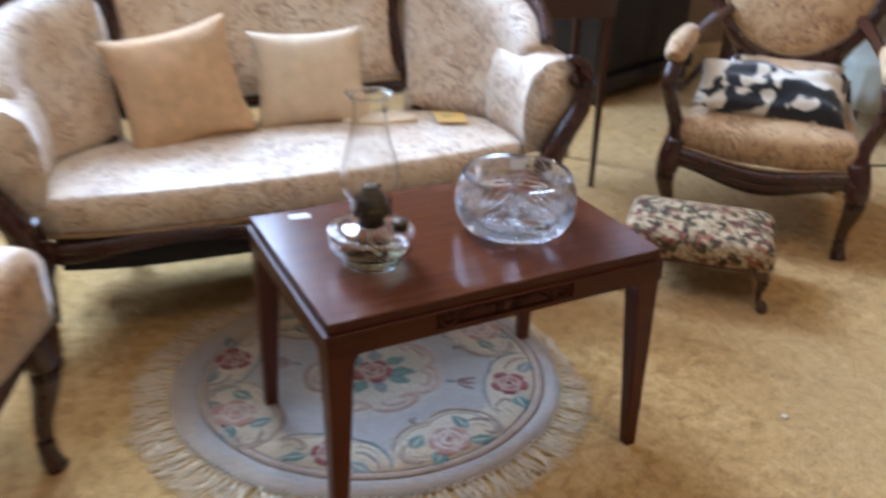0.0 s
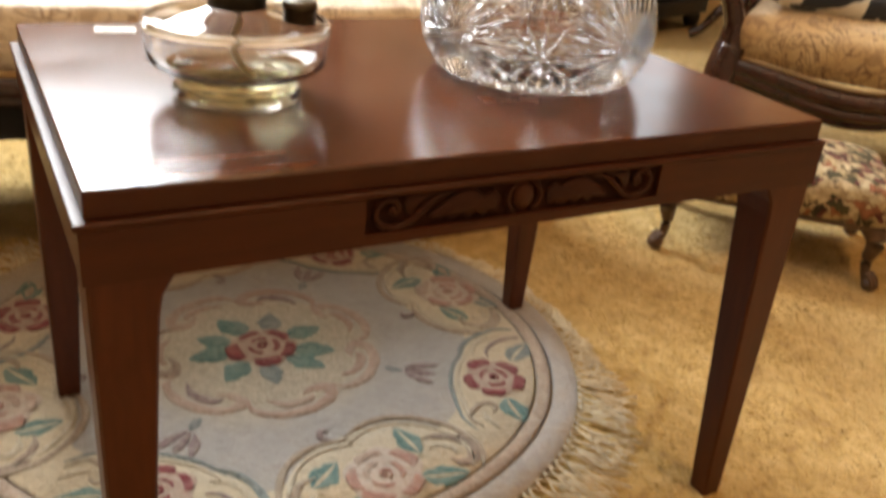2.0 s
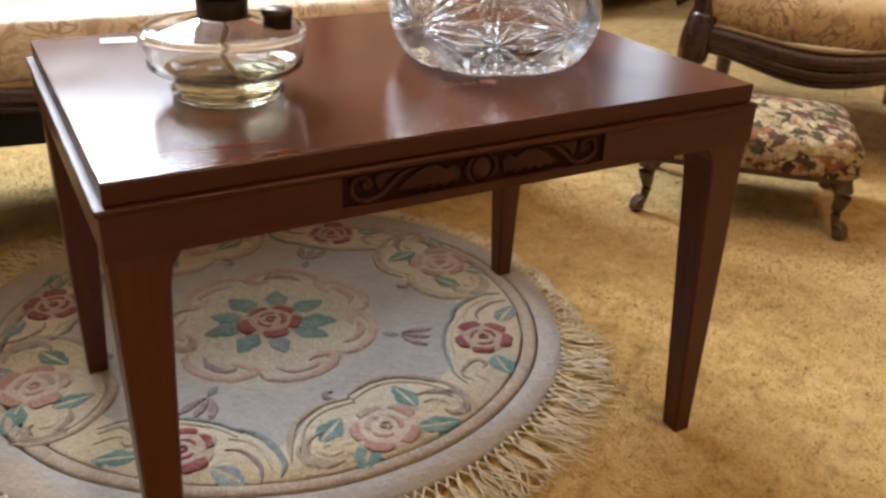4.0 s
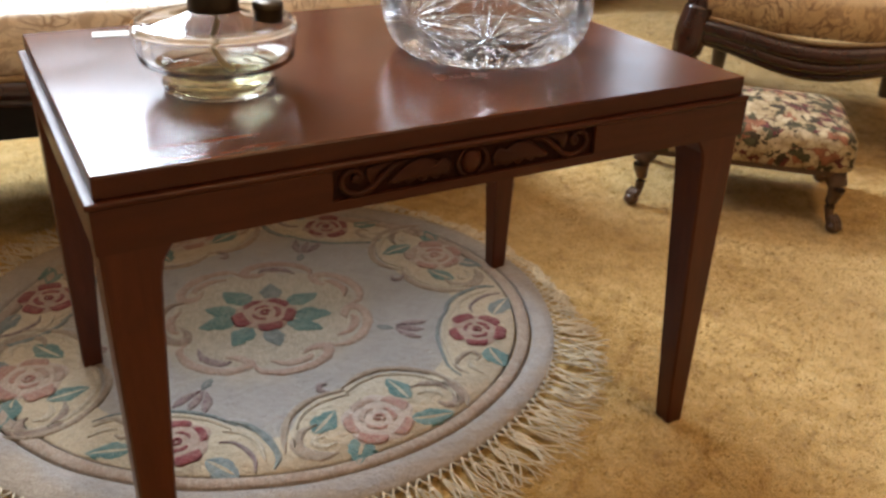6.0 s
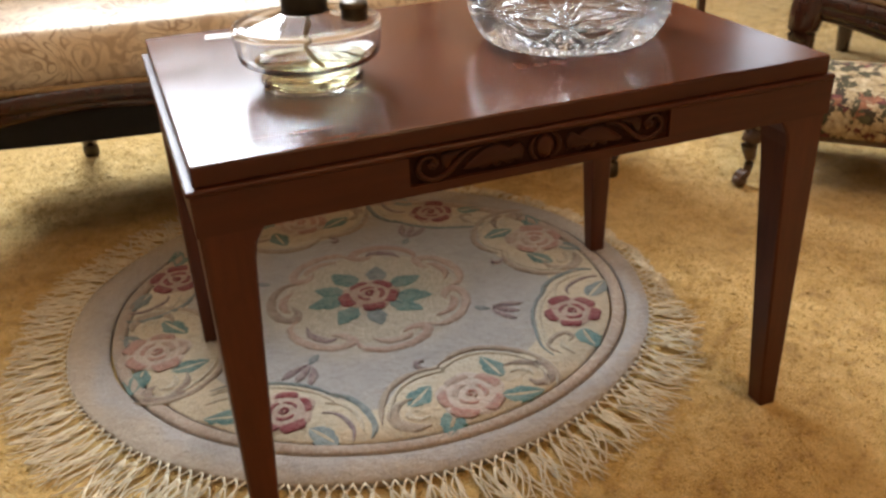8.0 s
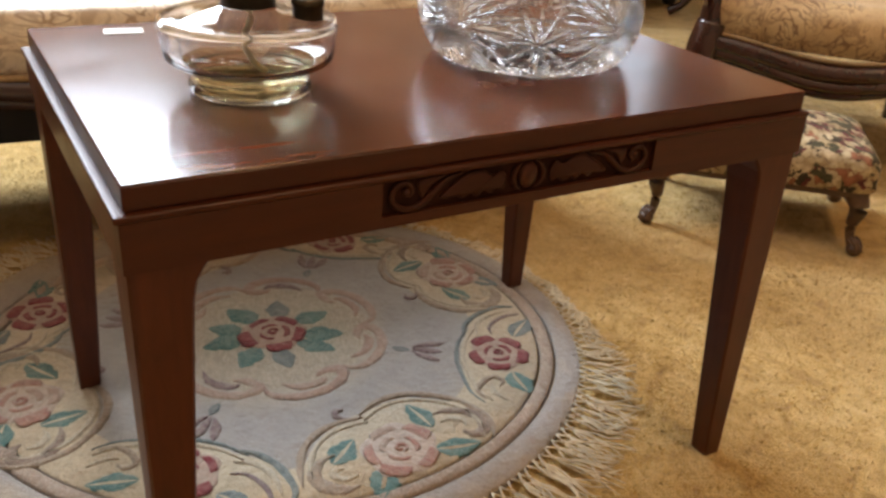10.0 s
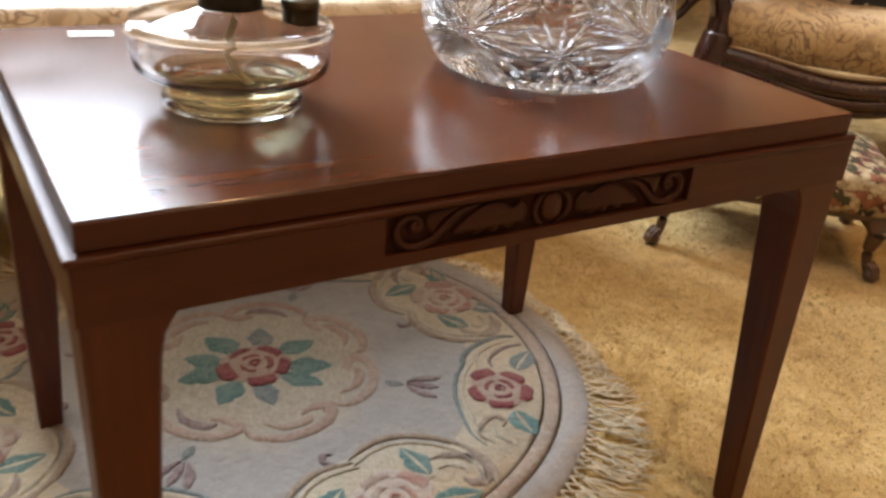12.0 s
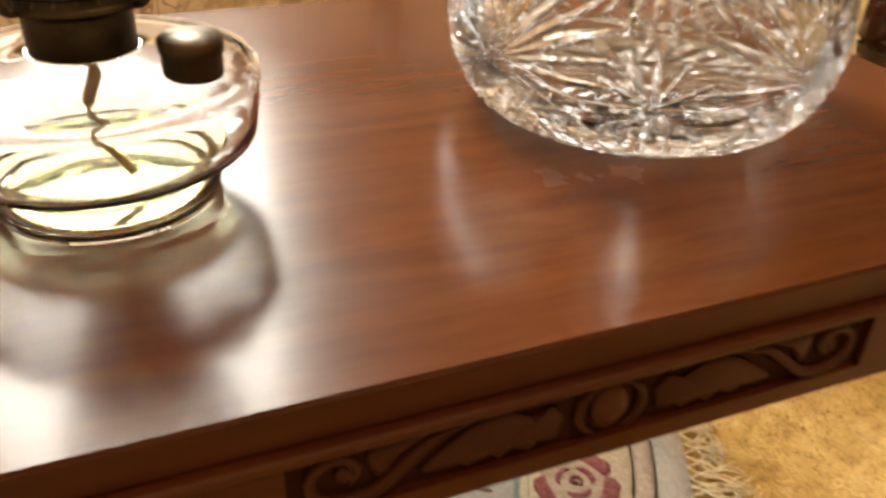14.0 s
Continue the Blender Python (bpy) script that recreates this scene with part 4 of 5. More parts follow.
    rr = [[tilt @ Vector(((0.243 + 0.006 * math.cos(b_)) * math.cos(a), -0.018 + 0.006 * math.sin(b_), (0.273 + 0.006 * math.cos(b_)) * math.sin(a))) for b_ in [2 * math.pi * k / 6 for k in range(6)]] for a in [2 * math.pi * i / 48 for i in range(48)]]
    rings_mesh(gr, rr, loop=True)
    part("back_braid", gr, BRAID, ch)
    bp = ellipsoid((0, 0, 0), 0.240, 0.050, 0.270, 32, None, 2.3)
    bmesh.ops.transform(bp, matrix=tilt, verts=bp.verts[:])
    part("back_pad", bp, CHAIR_DAMASK, ch, "buttoned oval damask back pad")
    part("lower_back_rail", sweep([(-0.16, 0.482, 0.455), (-0.08, 0.478, 0.475), (0, 0.476, 0.462), (0.08, 0.478, 0.475), (0.16, 0.482, 0.455)], [0.018, 0.022, 0.026, 0.022, 0.018], 10, 5), ROSEWOOD, ch)
    return ch


chair = build_armchair(pose(1.606, 0.649, 0, 0, 0, -49.5), "carved rosewood armchair with oval back and gold damask")
chair2 = build_armchair(pose(-0.605, 0.222, 0, 0, 0, 53) @ Matrix.Diagonal((1, 1, 1.22, 1)), "carved rosewood parlour chair with thick gold damask seat", False, 0.405, 1.16)

# cow-print cushion lying on the chair seat
cow_bm = cushion(0.45, 0.21, 0.13, 9, 26, 0.06, 0.020)
cow_c = tagged(part("cow_print_cushion", cow_bm, COW), "black and white cow print plush cushion on the chair seat", "cushion")
cow_c.matrix_basis = chair.matrix_basis @ pose(-0.015, 0.135, 0.445, -62, 4, 5)
bkc = tagged(part("seat_cushion", cushion(0.34, 0.30, 0.07, 3), CHAIR_DAMASK), "flat gold cushion lying behind the cow print one", "cushion")
bkc.matrix_basis = chair.matrix_basis @ pose(0.02, 0.33, 0.440, -78, 0, 0)

# ---- footstool ----
stool = empty("footstool", pose(1.275, 0.523, 0, 0, 0, -44.5), "small footstool with floral tapestry top and cabriole legs", "footstool")
sl, sw = 0.202, 0.143
so2 = []
for cx, cy, a0 in ((sl - 0.04, sw - 0.04, 0), (-sl + 0.04, sw - 0.04, 90), (-sl + 0.04, -sw + 0.04, 180), (sl - 0.04, -sw + 0.04, 270)):
    for k in range(6):
        a = radians(a0 + 18 * k)
        so2.append((cx + 0.04 * math.cos(a), cy + 0.04 * math.sin(a)))
part("tapestry_pad", pad(so2, 0.124, 0.192, 0.022, 0.032, lump=0.004), TAPESTRY, stool, "cream and wine floral tapestry pad")
part("stool_frame", boxed(-sl + 0.012, sl - 0.012, -sw + 0.012, sw - 0.012, 0.108, 0.1235, 0.004), STOOLWOOD, stool, smooth=False)
for sx in (-1, 1):
    for sy in (-1, 1):
        lb = bmesh.new()
        x, y = sx * 0.168, sy * 0.110
        sweep([(x - sx * 0.004, y - sy * 0.004, 0.120), (x + sx * 0.012, y + sy * 0.012, 0.092), (x + sx * 0.008, y + sy * 0.008, 0.055), (x + sx * 0.012, y + sy * 0.012, 0.025), (x + sx * 0.020, y + sy * 0.020, 0.012)], [0.023, 0.0175, 0.0105, 0.008, 0.010], 10, 5, bm=lb)
        lo = part("leg", lb, STOOLWOOD, stool)
        bf = bmesh.new()
        ellipsoid((x + sx * 0.021, y + sy * 0.021, 0.0125), 0.0145, 0.0145, 0.0125, 12, bf)
        part("ball_foot", bf, STOOLWOOD, lo)
        for t in (-1, 0, 1):
            cl = bmesh.new()
            d = Vector((sx, sy, 0)).normalized()
            q = Vector((-d.y, d.x, 0)) * t * 0.008
            b0 = Vector((x + sx * 0.015, y + sy * 0.015, 0)) + q
            sweep([b0 + Vector((0, 0, 0.032)), b0 + d * 0.013 + Vector((0, 0, 0.024)), b0 + d * 0.020 + Vector((0, 0, 0.008))], [0.004, 0.0038, 0.002], 6, 3, bm=cl)
            part("claw", cl, STOOLWOOD, lo)

# ---- side table behind the sofa's end ----
st_m = pose(1.415, 1.226, 0, 0, 0, 74)
side = empty("side_table", st_m, "slender dark wooden side table with thin tapered legs", "side table")
for x in (0.0, 0.30):
    for y in (0.0, 0.42):
        rings = [[(x + dx * w, y + dy * w, z) for dx, dy in ((-1, -1), (1, -1), (1, 1), (-1, 1))] for z, w in ((0.0, 0.007), (0.30, 0.010), (0.60, 0.013))]
        part("leg", rings_mesh(bmesh.new(), rings), SIDEWOOD, side, smooth=False)
part("apron", boxed(-0.02, 0.32, -0.02, 0.44, 0.60, 0.70, 0.003), SIDEWOOD, side, smooth=False)
part("tabletop", boxed(-0.045, 0.345, -0.045, 0.465, 0.70, 0.722, 0.005), SIDEWOOD, side, smooth=False)

# ---- black cabinet farther back ----
cab = empty("black_cabinet", pose(1.965, 2.00, 0, 0, 0, 18), "black lacquered cabinet on a plinth with bracket feet", "cabinet")
part("body", boxed(0.03, 0.77, 0.02, 0.45, 0.13, 0.80, 0.008), EBONY, cab, smooth=False)
part("top", boxed(0.0, 0.80, -0.02, 0.47, 0.80, 0.83, 0.008), EBONY, cab, smooth=False)
part("plinth", boxed(0.0, 0.80, -0.02, 0.47, 0.06, 0.13, 0.012), EBONY, cab, smooth=False)
for x in (0.05, 0.75):
    for y in (0.02, 0.43):
        part("foot", sweep([(x, y, 0.07), (x, y, 0.035), (x, y, 0.0)], [0.03, 0.036, 0.024], 10, 4), EBONY, cab)
for x0, x1 in ((0.06, 0.395), (0.405, 0.74)):
    d = part("door", boxed(x0, x1, 0.008, 0.022, 0.16, 0.77, 0.003), EBONY, cab, smooth=False)
    part("door_panel", boxed(x0 + 0.05, x1 - 0.05, 0.000, 0.010, 0.21, 0.72, 0.006), EBONY, d, smooth=False)
    part("knob", ellipsoid(((x1 - 0.02) if x0 < 0.3 else (x0 + 0.02), -0.006, 0.47), 0.010, 0.012, 0.010, 12), BRASS2, d)

# ---- pale blue dish on a dark pedestal, beside the chair ----
ped = empty("pedestal", pose(2.655, 1.93, 0), "dark turned wooden pedestal on three curved feet", "pedestal")
part("column", lathe([(0.001, 0.10), (0.05, 0.10), (0.03, 0.18), (0.022, 0.34), (0.035, 0.42), (0.022, 0.50), (0.03, 0.56), (0.13, 0.575), (0.135, 0.595), (0.001, 0.597)], seg=28), ROSEWOOD, ped)
for k in range(3):
    a = radians(20 + 120 * k)
    d = Vector((math.cos(a), math.sin(a), 0))
    part("foot", sweep([d * 0.02 + Vector((0, 0, 0.16)), d * 0.10 + Vector((0, 0, 0.13)), d * 0.16 + Vector((0, 0, 0.05)), d * 0.21 + Vector((0, 0, 0.018))], [0.022, 0.020, 0.016, 0.018], 10, 5), ROSEWOOD, ped)
dish = tagged(part("blue_dish", lathe([(0.001, 0.0), (0.05, 0.0), (0.055, 0.01), (0.09, 0.035), (0.115, 0.065), (0.11, 0.066), (0.085, 0.042), (0.05, 0.018), (0.001, 0.016)], seg=40), PORCELAIN), "pale blue porcelain dish standing on the pedestal", "dish")
dish.matrix_basis = pose(2.655, 1.93, 0.597)

# ---- small draped table at the edge of the room ----
dt = empty("draped_table", pose(2.985, 1.23, 0, 0, 0, -35), "small table under a grey-green cloth with dark legs", "table")
for x in (-0.22, 0.22):
    for y in (-0.18, 0.18):
        part("leg", sweep([(x, y, 0.32), (x, y, 0.15), (x * 1.04, y * 1.04, 0.0)], [0.017, 0.015, 0.011], 8, 4), ROSEWOOD, dt)
cl_bm = bmesh.new()
out_t = [(0.27 * math.copysign(abs(math.cos(a)) ** 0.4, math.cos(a)), 0.23 * math.copysign(abs(math.sin(a)) ** 0.4, math.sin(a))) for a in [2 * math.pi * k / 72 for k in range(72)]]
rr = []
for z, s, w in ((0.14, 1.06, 0.020), (0.22, 1.03, 0.013), (0.30, 1.005, 0.006), (0.330, 1.0, 0.0), (0.336, 0.97, 0.0), (0.337, 0.5, 0.0)):
    rr.append([(x * (s + w * math.sin(k * 1.4)), y * (s + w * math.sin(k * 1.4)), z + 0.004 * math.sin(k * 0.7) * (1 if z < 0.2 else 0)) for k, (x, y) in enumerate(out_t)])
rings_mesh(cl_bm, rr, True)
part("cloth", cl_bm, GREY_CLOTH, dt, "grey-green draped cloth")
cb = sweep([(3.4, 0.9, 0.004), (2.9, 0.86, 0.004), (2.55, 0.95, 0.004), (2.3, 1.15, 0.004), (2.35, 1.5, 0.004), (2.8, 1.9, 0.004)], 0.004, 6, 8)
tagged(part("power_cable", cb, CABLE), "thin black cable lying on the carpet", "cable")

sb = bmesh.new()
pad([(0.007, 0.0), (0.004, 0.005), (-0.006, 0.003), (-0.005, -0.005), (0.003, -0.006)], 0.002, 0.005, 0.001, 0.001, 2, sb)
scrap = tagged(part("paper_scrap", sb, PAPER), "tiny scrap of white paper lying on the carpet", "paper scrap")
scrap.matrix_basis = pose(1.028, -0.072, 0.0)

# ---- oval rug ----
rug = empty("oval_rug", pose(0.259, 0.450, 0.001, 0, 0, -17), "round pastel Chinese rug with carved roses and fringe", "rug")


def ell(r, a, z=0.0):
    k = max(0.0, (r - 0.90) / 0.10)  # the border sits a little off centre
    return (RUG_A * r * math.cos(a) * (1 + 0.008 * k) - 0.0145 * k, RUG_B * r * math.sin(a) * (1 + 0.023 * k) + 0.003 * k, z)


NR = 128


def rug_ring(name, prof, material, label=""):
    bm = bmesh.new()
    rings = []
    for r, z in prof:
        ring = []
        for i in range(NR):
            a = 2 * math.pi * i / NR
            w = 1 + 0.007 * noise.noise((math.cos(a) * 3, math.sin(a) * 3, 1.0)) * min(1, r)
            ring.append(ell(r * w, a, z))
        rings.append(ring)
    rings_mesh(bm, rings, True)
    return part(name, bm, material, rug, label)


rug_ring("field", [(0.842, 0.0), (0.842, 0.0075), (0.838, 0.0090), (0.82, 0.0094), (0.6, 0.0096), (0.3, 0.0096), (0.02, 0.0096)], RUG_FIELD, "blue-grey field with cream garland ground")


def rug_band(name, r0, r1, z, material, label=""):
    bm = bmesh.new()
    e = min(0.006, (r1 - r0) * 0.3)
    prof = [(r0, 0.0004), (r0, z - 0.002), (r0 + e, z), (r1 - e, z), (r1, z - 0.0025), (r1, 0.0004)]
    rings = []
    for r, zz in prof:
        rings.append([ell(r * (1 + 0.007 * noise.noise((math.cos(a) * 3, math.sin(a) * 3, 1.0))), a, zz) for a in [2 * math.pi * i / NR for i in range(NR)]])
    rings_mesh(bm, rings, loop=True)
    return part(name, bm, material, rug, label)


rug_band("band", 0.850, 0.893, 0.0112, RUG_BAND, "sand-coloured carved band")
rug_band("border", 0.901, 1.0, 0.0108, RUG_BORDER, "lilac-grey border")
TOP = 0.0092


def blob(pts, z0, h, bm=None):
    """A carved motif: raised patch with a rounded edge on a closed outline."""
    bm = bm or bmesh.new()
    n = len(pts)
    c = Vector((sum(p[0] for p in pts) / n, sum(p[1] for p in pts) / n))
    rings = [[(p[0], p[1], z0) for p in pts]]
    for s, f in ((0.97, 0.55), (0.86, 0.92), (0.5, 1.0)):
        rings.append([(c.x + (p[0] - c.x) * s, c.y + (p[1] - c.y) * s, z0 + h * f) for p in pts])
    return rings_mesh(bm, rings, True)


def blob2(pts, z0, h):
    """Like blob, for bent outlines: a low flat-topped patch with chamfered rim, filled as a strip."""
    bm = bmesh.new()
    n = len(pts)
    m = n // 2
    # pair outer point k with its inner mate
    outer_i = list(range(0, m + 1))
    mate = [(n - k) % n if k else 0 for k in outer_i]
    rows = []
    for k in outer_i:
        o, i_ = Vector((*pts[k], 0)), Vector((*pts[mate[k]], 0)) if k not in (0, m) else Vector((*pts[k], 0))
        if k == m:
            i_ = Vector((*pts[m], 0))
        rows.append((o, i_))
    rings = []
    for o, i_ in rows:
        rings.append([o.lerp(i_, f) + Vector((0, 0, z0 + h * hh)) for f, hh in ((0, 0), (0.12, 0.8), (0.35, 1.0), (0.65, 1.0), (0.88, 0.8), (1, 0))])
    return rings_mesh(bm, rings, True)


def ribbon(path, widths, z0, h):
    """A raised curling stripe, thin at its ends."""
    P = smooth_path([(*p, 0) for p in path], 5)
    W = [v.x for v in smooth_path([(w, 0, 0) for w in widths], 5)]
    bm = bmesh.new()
    rings = []
    for i, p in enumerate(P):
        t = (P[min(i + 1, len(P) - 1)] - P[max(i - 1, 0)]).normalized()
        s = Vector((-t.y, t.x, 0))
        jit = 1 + 0.22 * noise.noise((p.x * 90, p.y * 90, 2.0)) + 0.20 * noise.noise((p.x * 420, p.y * 420, 5.0))
        rings.append([p + s * W[i] * jit * k + Vector((0, 0, z0 + h * hh)) for k, hh in ((-1, 0), (-0.8, 0.7), (-0.35, 1), (0.35, 1), (0.8, 0.7), (1, 0))])
    return rings_mesh(bm, rings, True)


def leaf_mesh(name, l, w, bend, seed, material):
    """A pointed rug leaf with a sunk vein and ragged edge."""
    bm = bmesh.new()
    rings = []
    n = 18
    for i in range(n + 1):
        u = i / n
        x = l * u
        yc = bend * l * u * u
        hw = max(0.0008, w / 2 * math.sin(math.pi * min(1, u * 0.97 + 0.02)) ** 0.75 * (1.15 - 0.4 * u))
        ja, jb = (hw * (1 + 0.16 * noise.noise((u * 7, seed * 3.1, k)) + 0.22 * noise.noise((u * 31, seed * 3.1, k + 9))) for k in (0.0, 5.0))
        rings.append([Vector((x, yc + k * (ja if k > 0 else jb), 0.0018 * hh)) for k, hh in ((-1, 0), (-0.8, 0.7), (-0.4, 1), (0, 0.35), (0.4, 1), (0.8, 0.7), (1, 0))])
    rings_mesh(bm, rings, True)
    ob = link_mesh(name, bm, material)
    data = ob.data
    bpy.data.objects.remove(ob)
    return data


LEAVES = [leaf_mesh("leaf", 0.054, 0.040, bd, k, RUG_TEAL) for k, bd in enumerate((0.14, -0.12, 0.05))]
LEAVES_S = [leaf_mesh("leaf", 0.050, 0.037, bd, k + 9, RUG_SLATE) for k, bd in enumerate((0.14, -0.12))]
LEAF_S = LEAVES_S[0]

rnd = random.Random(4)


def crescent(r0, r1, a0, a1, n=10):
    """Outline of a rose petal: a broad crescent between two radii with pointed ends."""
    out, inn = [], []
    for k in range(n + 1):
        u = k / n
        a = radians(a0 + (a1 - a0) * u)
        bulge = math.sin(math.pi * u) ** 0.55
        ro = r0 + (r1 - r0) * (0.25 + 0.75 * bulge) * (1 + 0.10 * math.sin(3 * math.pi * u) + 0.12 * noise.noise((u * 6, a0 * 0.1, r0 * 300)))
        out.append((ro * math.cos(a), ro * math.sin(a)))
        inn.append(((r0 + 0.25 * (r1 - r0) * (1 - bulge)) * math.cos(a), (r0 + 0.25 * (r1 - r0) * (1 - bulge)) * math.sin(a)))
    return out + inn[-2:0:-1]


def rose(x, y, turn, red=True, size=1.0):
    """A carved rose: blush ground, an outer ring of broad petals, an inner ring of crescents, a curled heart."""
    bm = bmesh.new()
    R = 0.043 * size
    blob([(R * (1 + 0.08 * math.cos(5 * a)) * math.cos(a), R * 0.93 * (1 + 0.08 * math.cos(5 * a)) * math.sin(a)) for a in [2 * math.pi * k / 40 for k in range(40)]], 0, 0.0024, bm)
    ro = part("rose", bm, RUG_BLUSH if red else RUG_PINK, rug, "carved rose in wine red and blush" if red else "carved rose in dusty pink")
    ro.matrix_basis = pose(x, y, TOP + 0.0006, 0, 0, turn)
    col, col2 = (RUG_RED, RUG_RED) if red else (RUG_ROSE, RUG_BLUSH)
    start = rnd.uniform(0, 60)
    for ring, (cnt, r0, r1, gap) in enumerate(((5, 0.027, 0.046, 10), (3, 0.0145, 0.0225, 26))):
        for k in range(cnt):
            w = 360 / cnt
            a0 = start + ring * 31 + w * k + gap / 2 + rnd.uniform(-8, 8)
            grow = rnd.uniform(0.84, 1.12)
            pm = blob2(crescent(r0 * size, r1 * size * grow, a0, a0 + w - gap), 0.0016 + 0.0004 * ring, 0.0016)
            part("petal", pm, col if (k + ring) % 3 != 2 or red else col2, ro)
    hb = ribbon([(0.0075 * size * (1 - k / 11) * math.cos(radians(start + 50 * k)), 0.0075 * size * (1 - k / 11) * math.sin(radians(start + 50 * k))) for k in range(9)], [0.0008] + [0.0022 * size] * 7 + [0.0008], 0.0020, 0.0026)
    part("rose_heart", hb, col, ro)


def leaf(x, y, turn, s=1.0, slate=False):
    mesh = rnd.choice(LEAVES_S if slate else LEAVES)
    return share("leaf", mesh, rug, pose(x, y, TOP + 0.0004, 0, 0, turn) @ Matrix.Diagonal((s * rnd.uniform(0.9, 1.1), s * rnd.uniform(0.9, 1.1), 1, 1)))


SKEW = 17  # the rug lies turned; directions below are given in the room


def spot(deg, r, x=0.0, y=0.0):
    """A place on the rug: r metres from its middle rose in a direction, then x across (clockwise) and y outward."""
    a = radians(deg + SKEW)
    o = Vector((math.cos(a), math.sin(a)))
    q = Vector((o.y, -o.x))
    p = Vector((-0.0022, 0.0118)) + o * (r + y) + q * x
    return p.x, p.y


def turned(deg):
    return deg + SKEW - 90


# roses of the garland: direction, distance from the middle, wine red or dusty pink
GARLAND = [(-34, 0.320, True), (9.4, 0.323, False), (50.5, 0.303, True), (98, 0.300, False), (147, 0.335, True), (184, 0.333, False), (231, 0.302, True), (279, 0.306, False)]


def ground_radius(deg):
    """Inner edge of the garland's cream ground: a deep lobe round each pink rose, a shallow one round each red rose."""
    best = 0.288
    for g, r, red in GARLAND:
        off = abs((deg - g + 180) % 360 - 180) / 23.0
        if off < 1:
            best = min(best, (r + 0.018) - ((0.066 if red else 0.104) * (1 - off ** 2.6) ** 0.5))
    return best


gm = bmesh.new()
inner_l, inner_t, outer_t, outer_l = [], [], [], []
for i in range(240):
    deg = 1.5 * i
    r0 = ground_radius(deg)
    x, y = spot(deg, r0)
    x2, y2 = spot(deg, r0 + 0.004)
    a = radians(deg + SKEW)
    ex, ey, _ = ell(0.842, a)
    inner_l.append((x, y, 0.0090))
    inner_t.append((x2, y2, 0.0106))
    outer_t.append((ex * 0.994, ey * 0.994, 0.0106))
    outer_l.append((ex, ey, 0.0080))
rings_mesh(gm, [inner_l, inner_t, outer_t, outer_l], False)
part("garland_ground", gm, RUG_GROUND, rug, "cream scalloped ground under the garland")
GT = 0.0103

# middle medallion: scalloped cream ground, one wine rose, a star of leaves, curled pink edge
med = bmesh.new()
mid = Vector((-0.0022, 0.0118))
blob([(mid.x + 0.136 * (1 + 0.07 * abs(math.cos(3.5 * a))) * math.cos(a), mid.y + 0.130 * (1 + 0.07 * abs(math.cos(3.5 * a))) * math.sin(a)) for a in [2 * math.pi * k / 84 for k in range(84)]], 0, 0.0014, med)
mo = part("medallion_ground", med, RUG_PALE, rug)
mo.matrix_basis = pose(0, 0, TOP - 0.0004)
rose(mid.x, mid.y, 10, True, 1.06)
for k, a in enumerate((150, 176, 222, 262, 305, 335, 18, 62, 112)):
    x, y = spot(a, 0.040)
    leaf(x, y, a + SKEW + rnd.uniform(-6, 6), 1.02, k % 4 == 3)
for k in range(7):
    c = 360 / 7 * k + 12
    pts = [spot(c + d, r) for d, r in ((-25, 0.128), (-20, 0.147), (-8, 0.156), (6, 0.156), (18, 0.148), (24, 0.130), (16, 0.119), (8, 0.124))]
    o = part("medallion_edge", ribbon(pts, [0.001, 0.0055, 0.0080, 0.0085, 0.0085, 0.0090, 0.0075, 0.0015], 0, 0.0030), (RUG_BLUSH, RUG_ROSE_TAN, RUG_BLUSH, RUG_TAN)[k % 4], rug)
    o.matrix_basis = pose(0, 0, TOP - 0.0004)
    pts = [spot(c + d, r) for d, r in ((-14, 0.126), (-4, 0.137), (8, 0.137), (13, 0.128))]
    o = part("medallion_curl", ribbon(pts, [0.001, 0.0066, 0.0070, 0.001], 0, 0.0024), (RUG_ROSE_TAN, RUG_MAUVE, RUG_BLUSH)[k % 3], rug)
    o.matrix_basis = pose(0, 0, TOP)


def stroke(name, deg, r, pts, widths, material, h=0.0034):
    o = part(name, ribbon([spot(deg, r, x, y) for x, y in pts], widths, 0, h), material, rug)
    o.matrix_basis = pose(0, 0, GT - 0.0012)


def petal_leaf(deg, r, x, y, turn, s, slate=False):
    """A leaf whose middle lies at (x, y) beside a rose and which points turn degrees from clockwise-across."""
    a = radians(turn)
    half = 0.027 * s
    px_, py_ = spot(deg, r, x - half * math.cos(a), y - half * math.sin(a))
    leaf(px_, py_, turned(deg) + turn, s, slate)


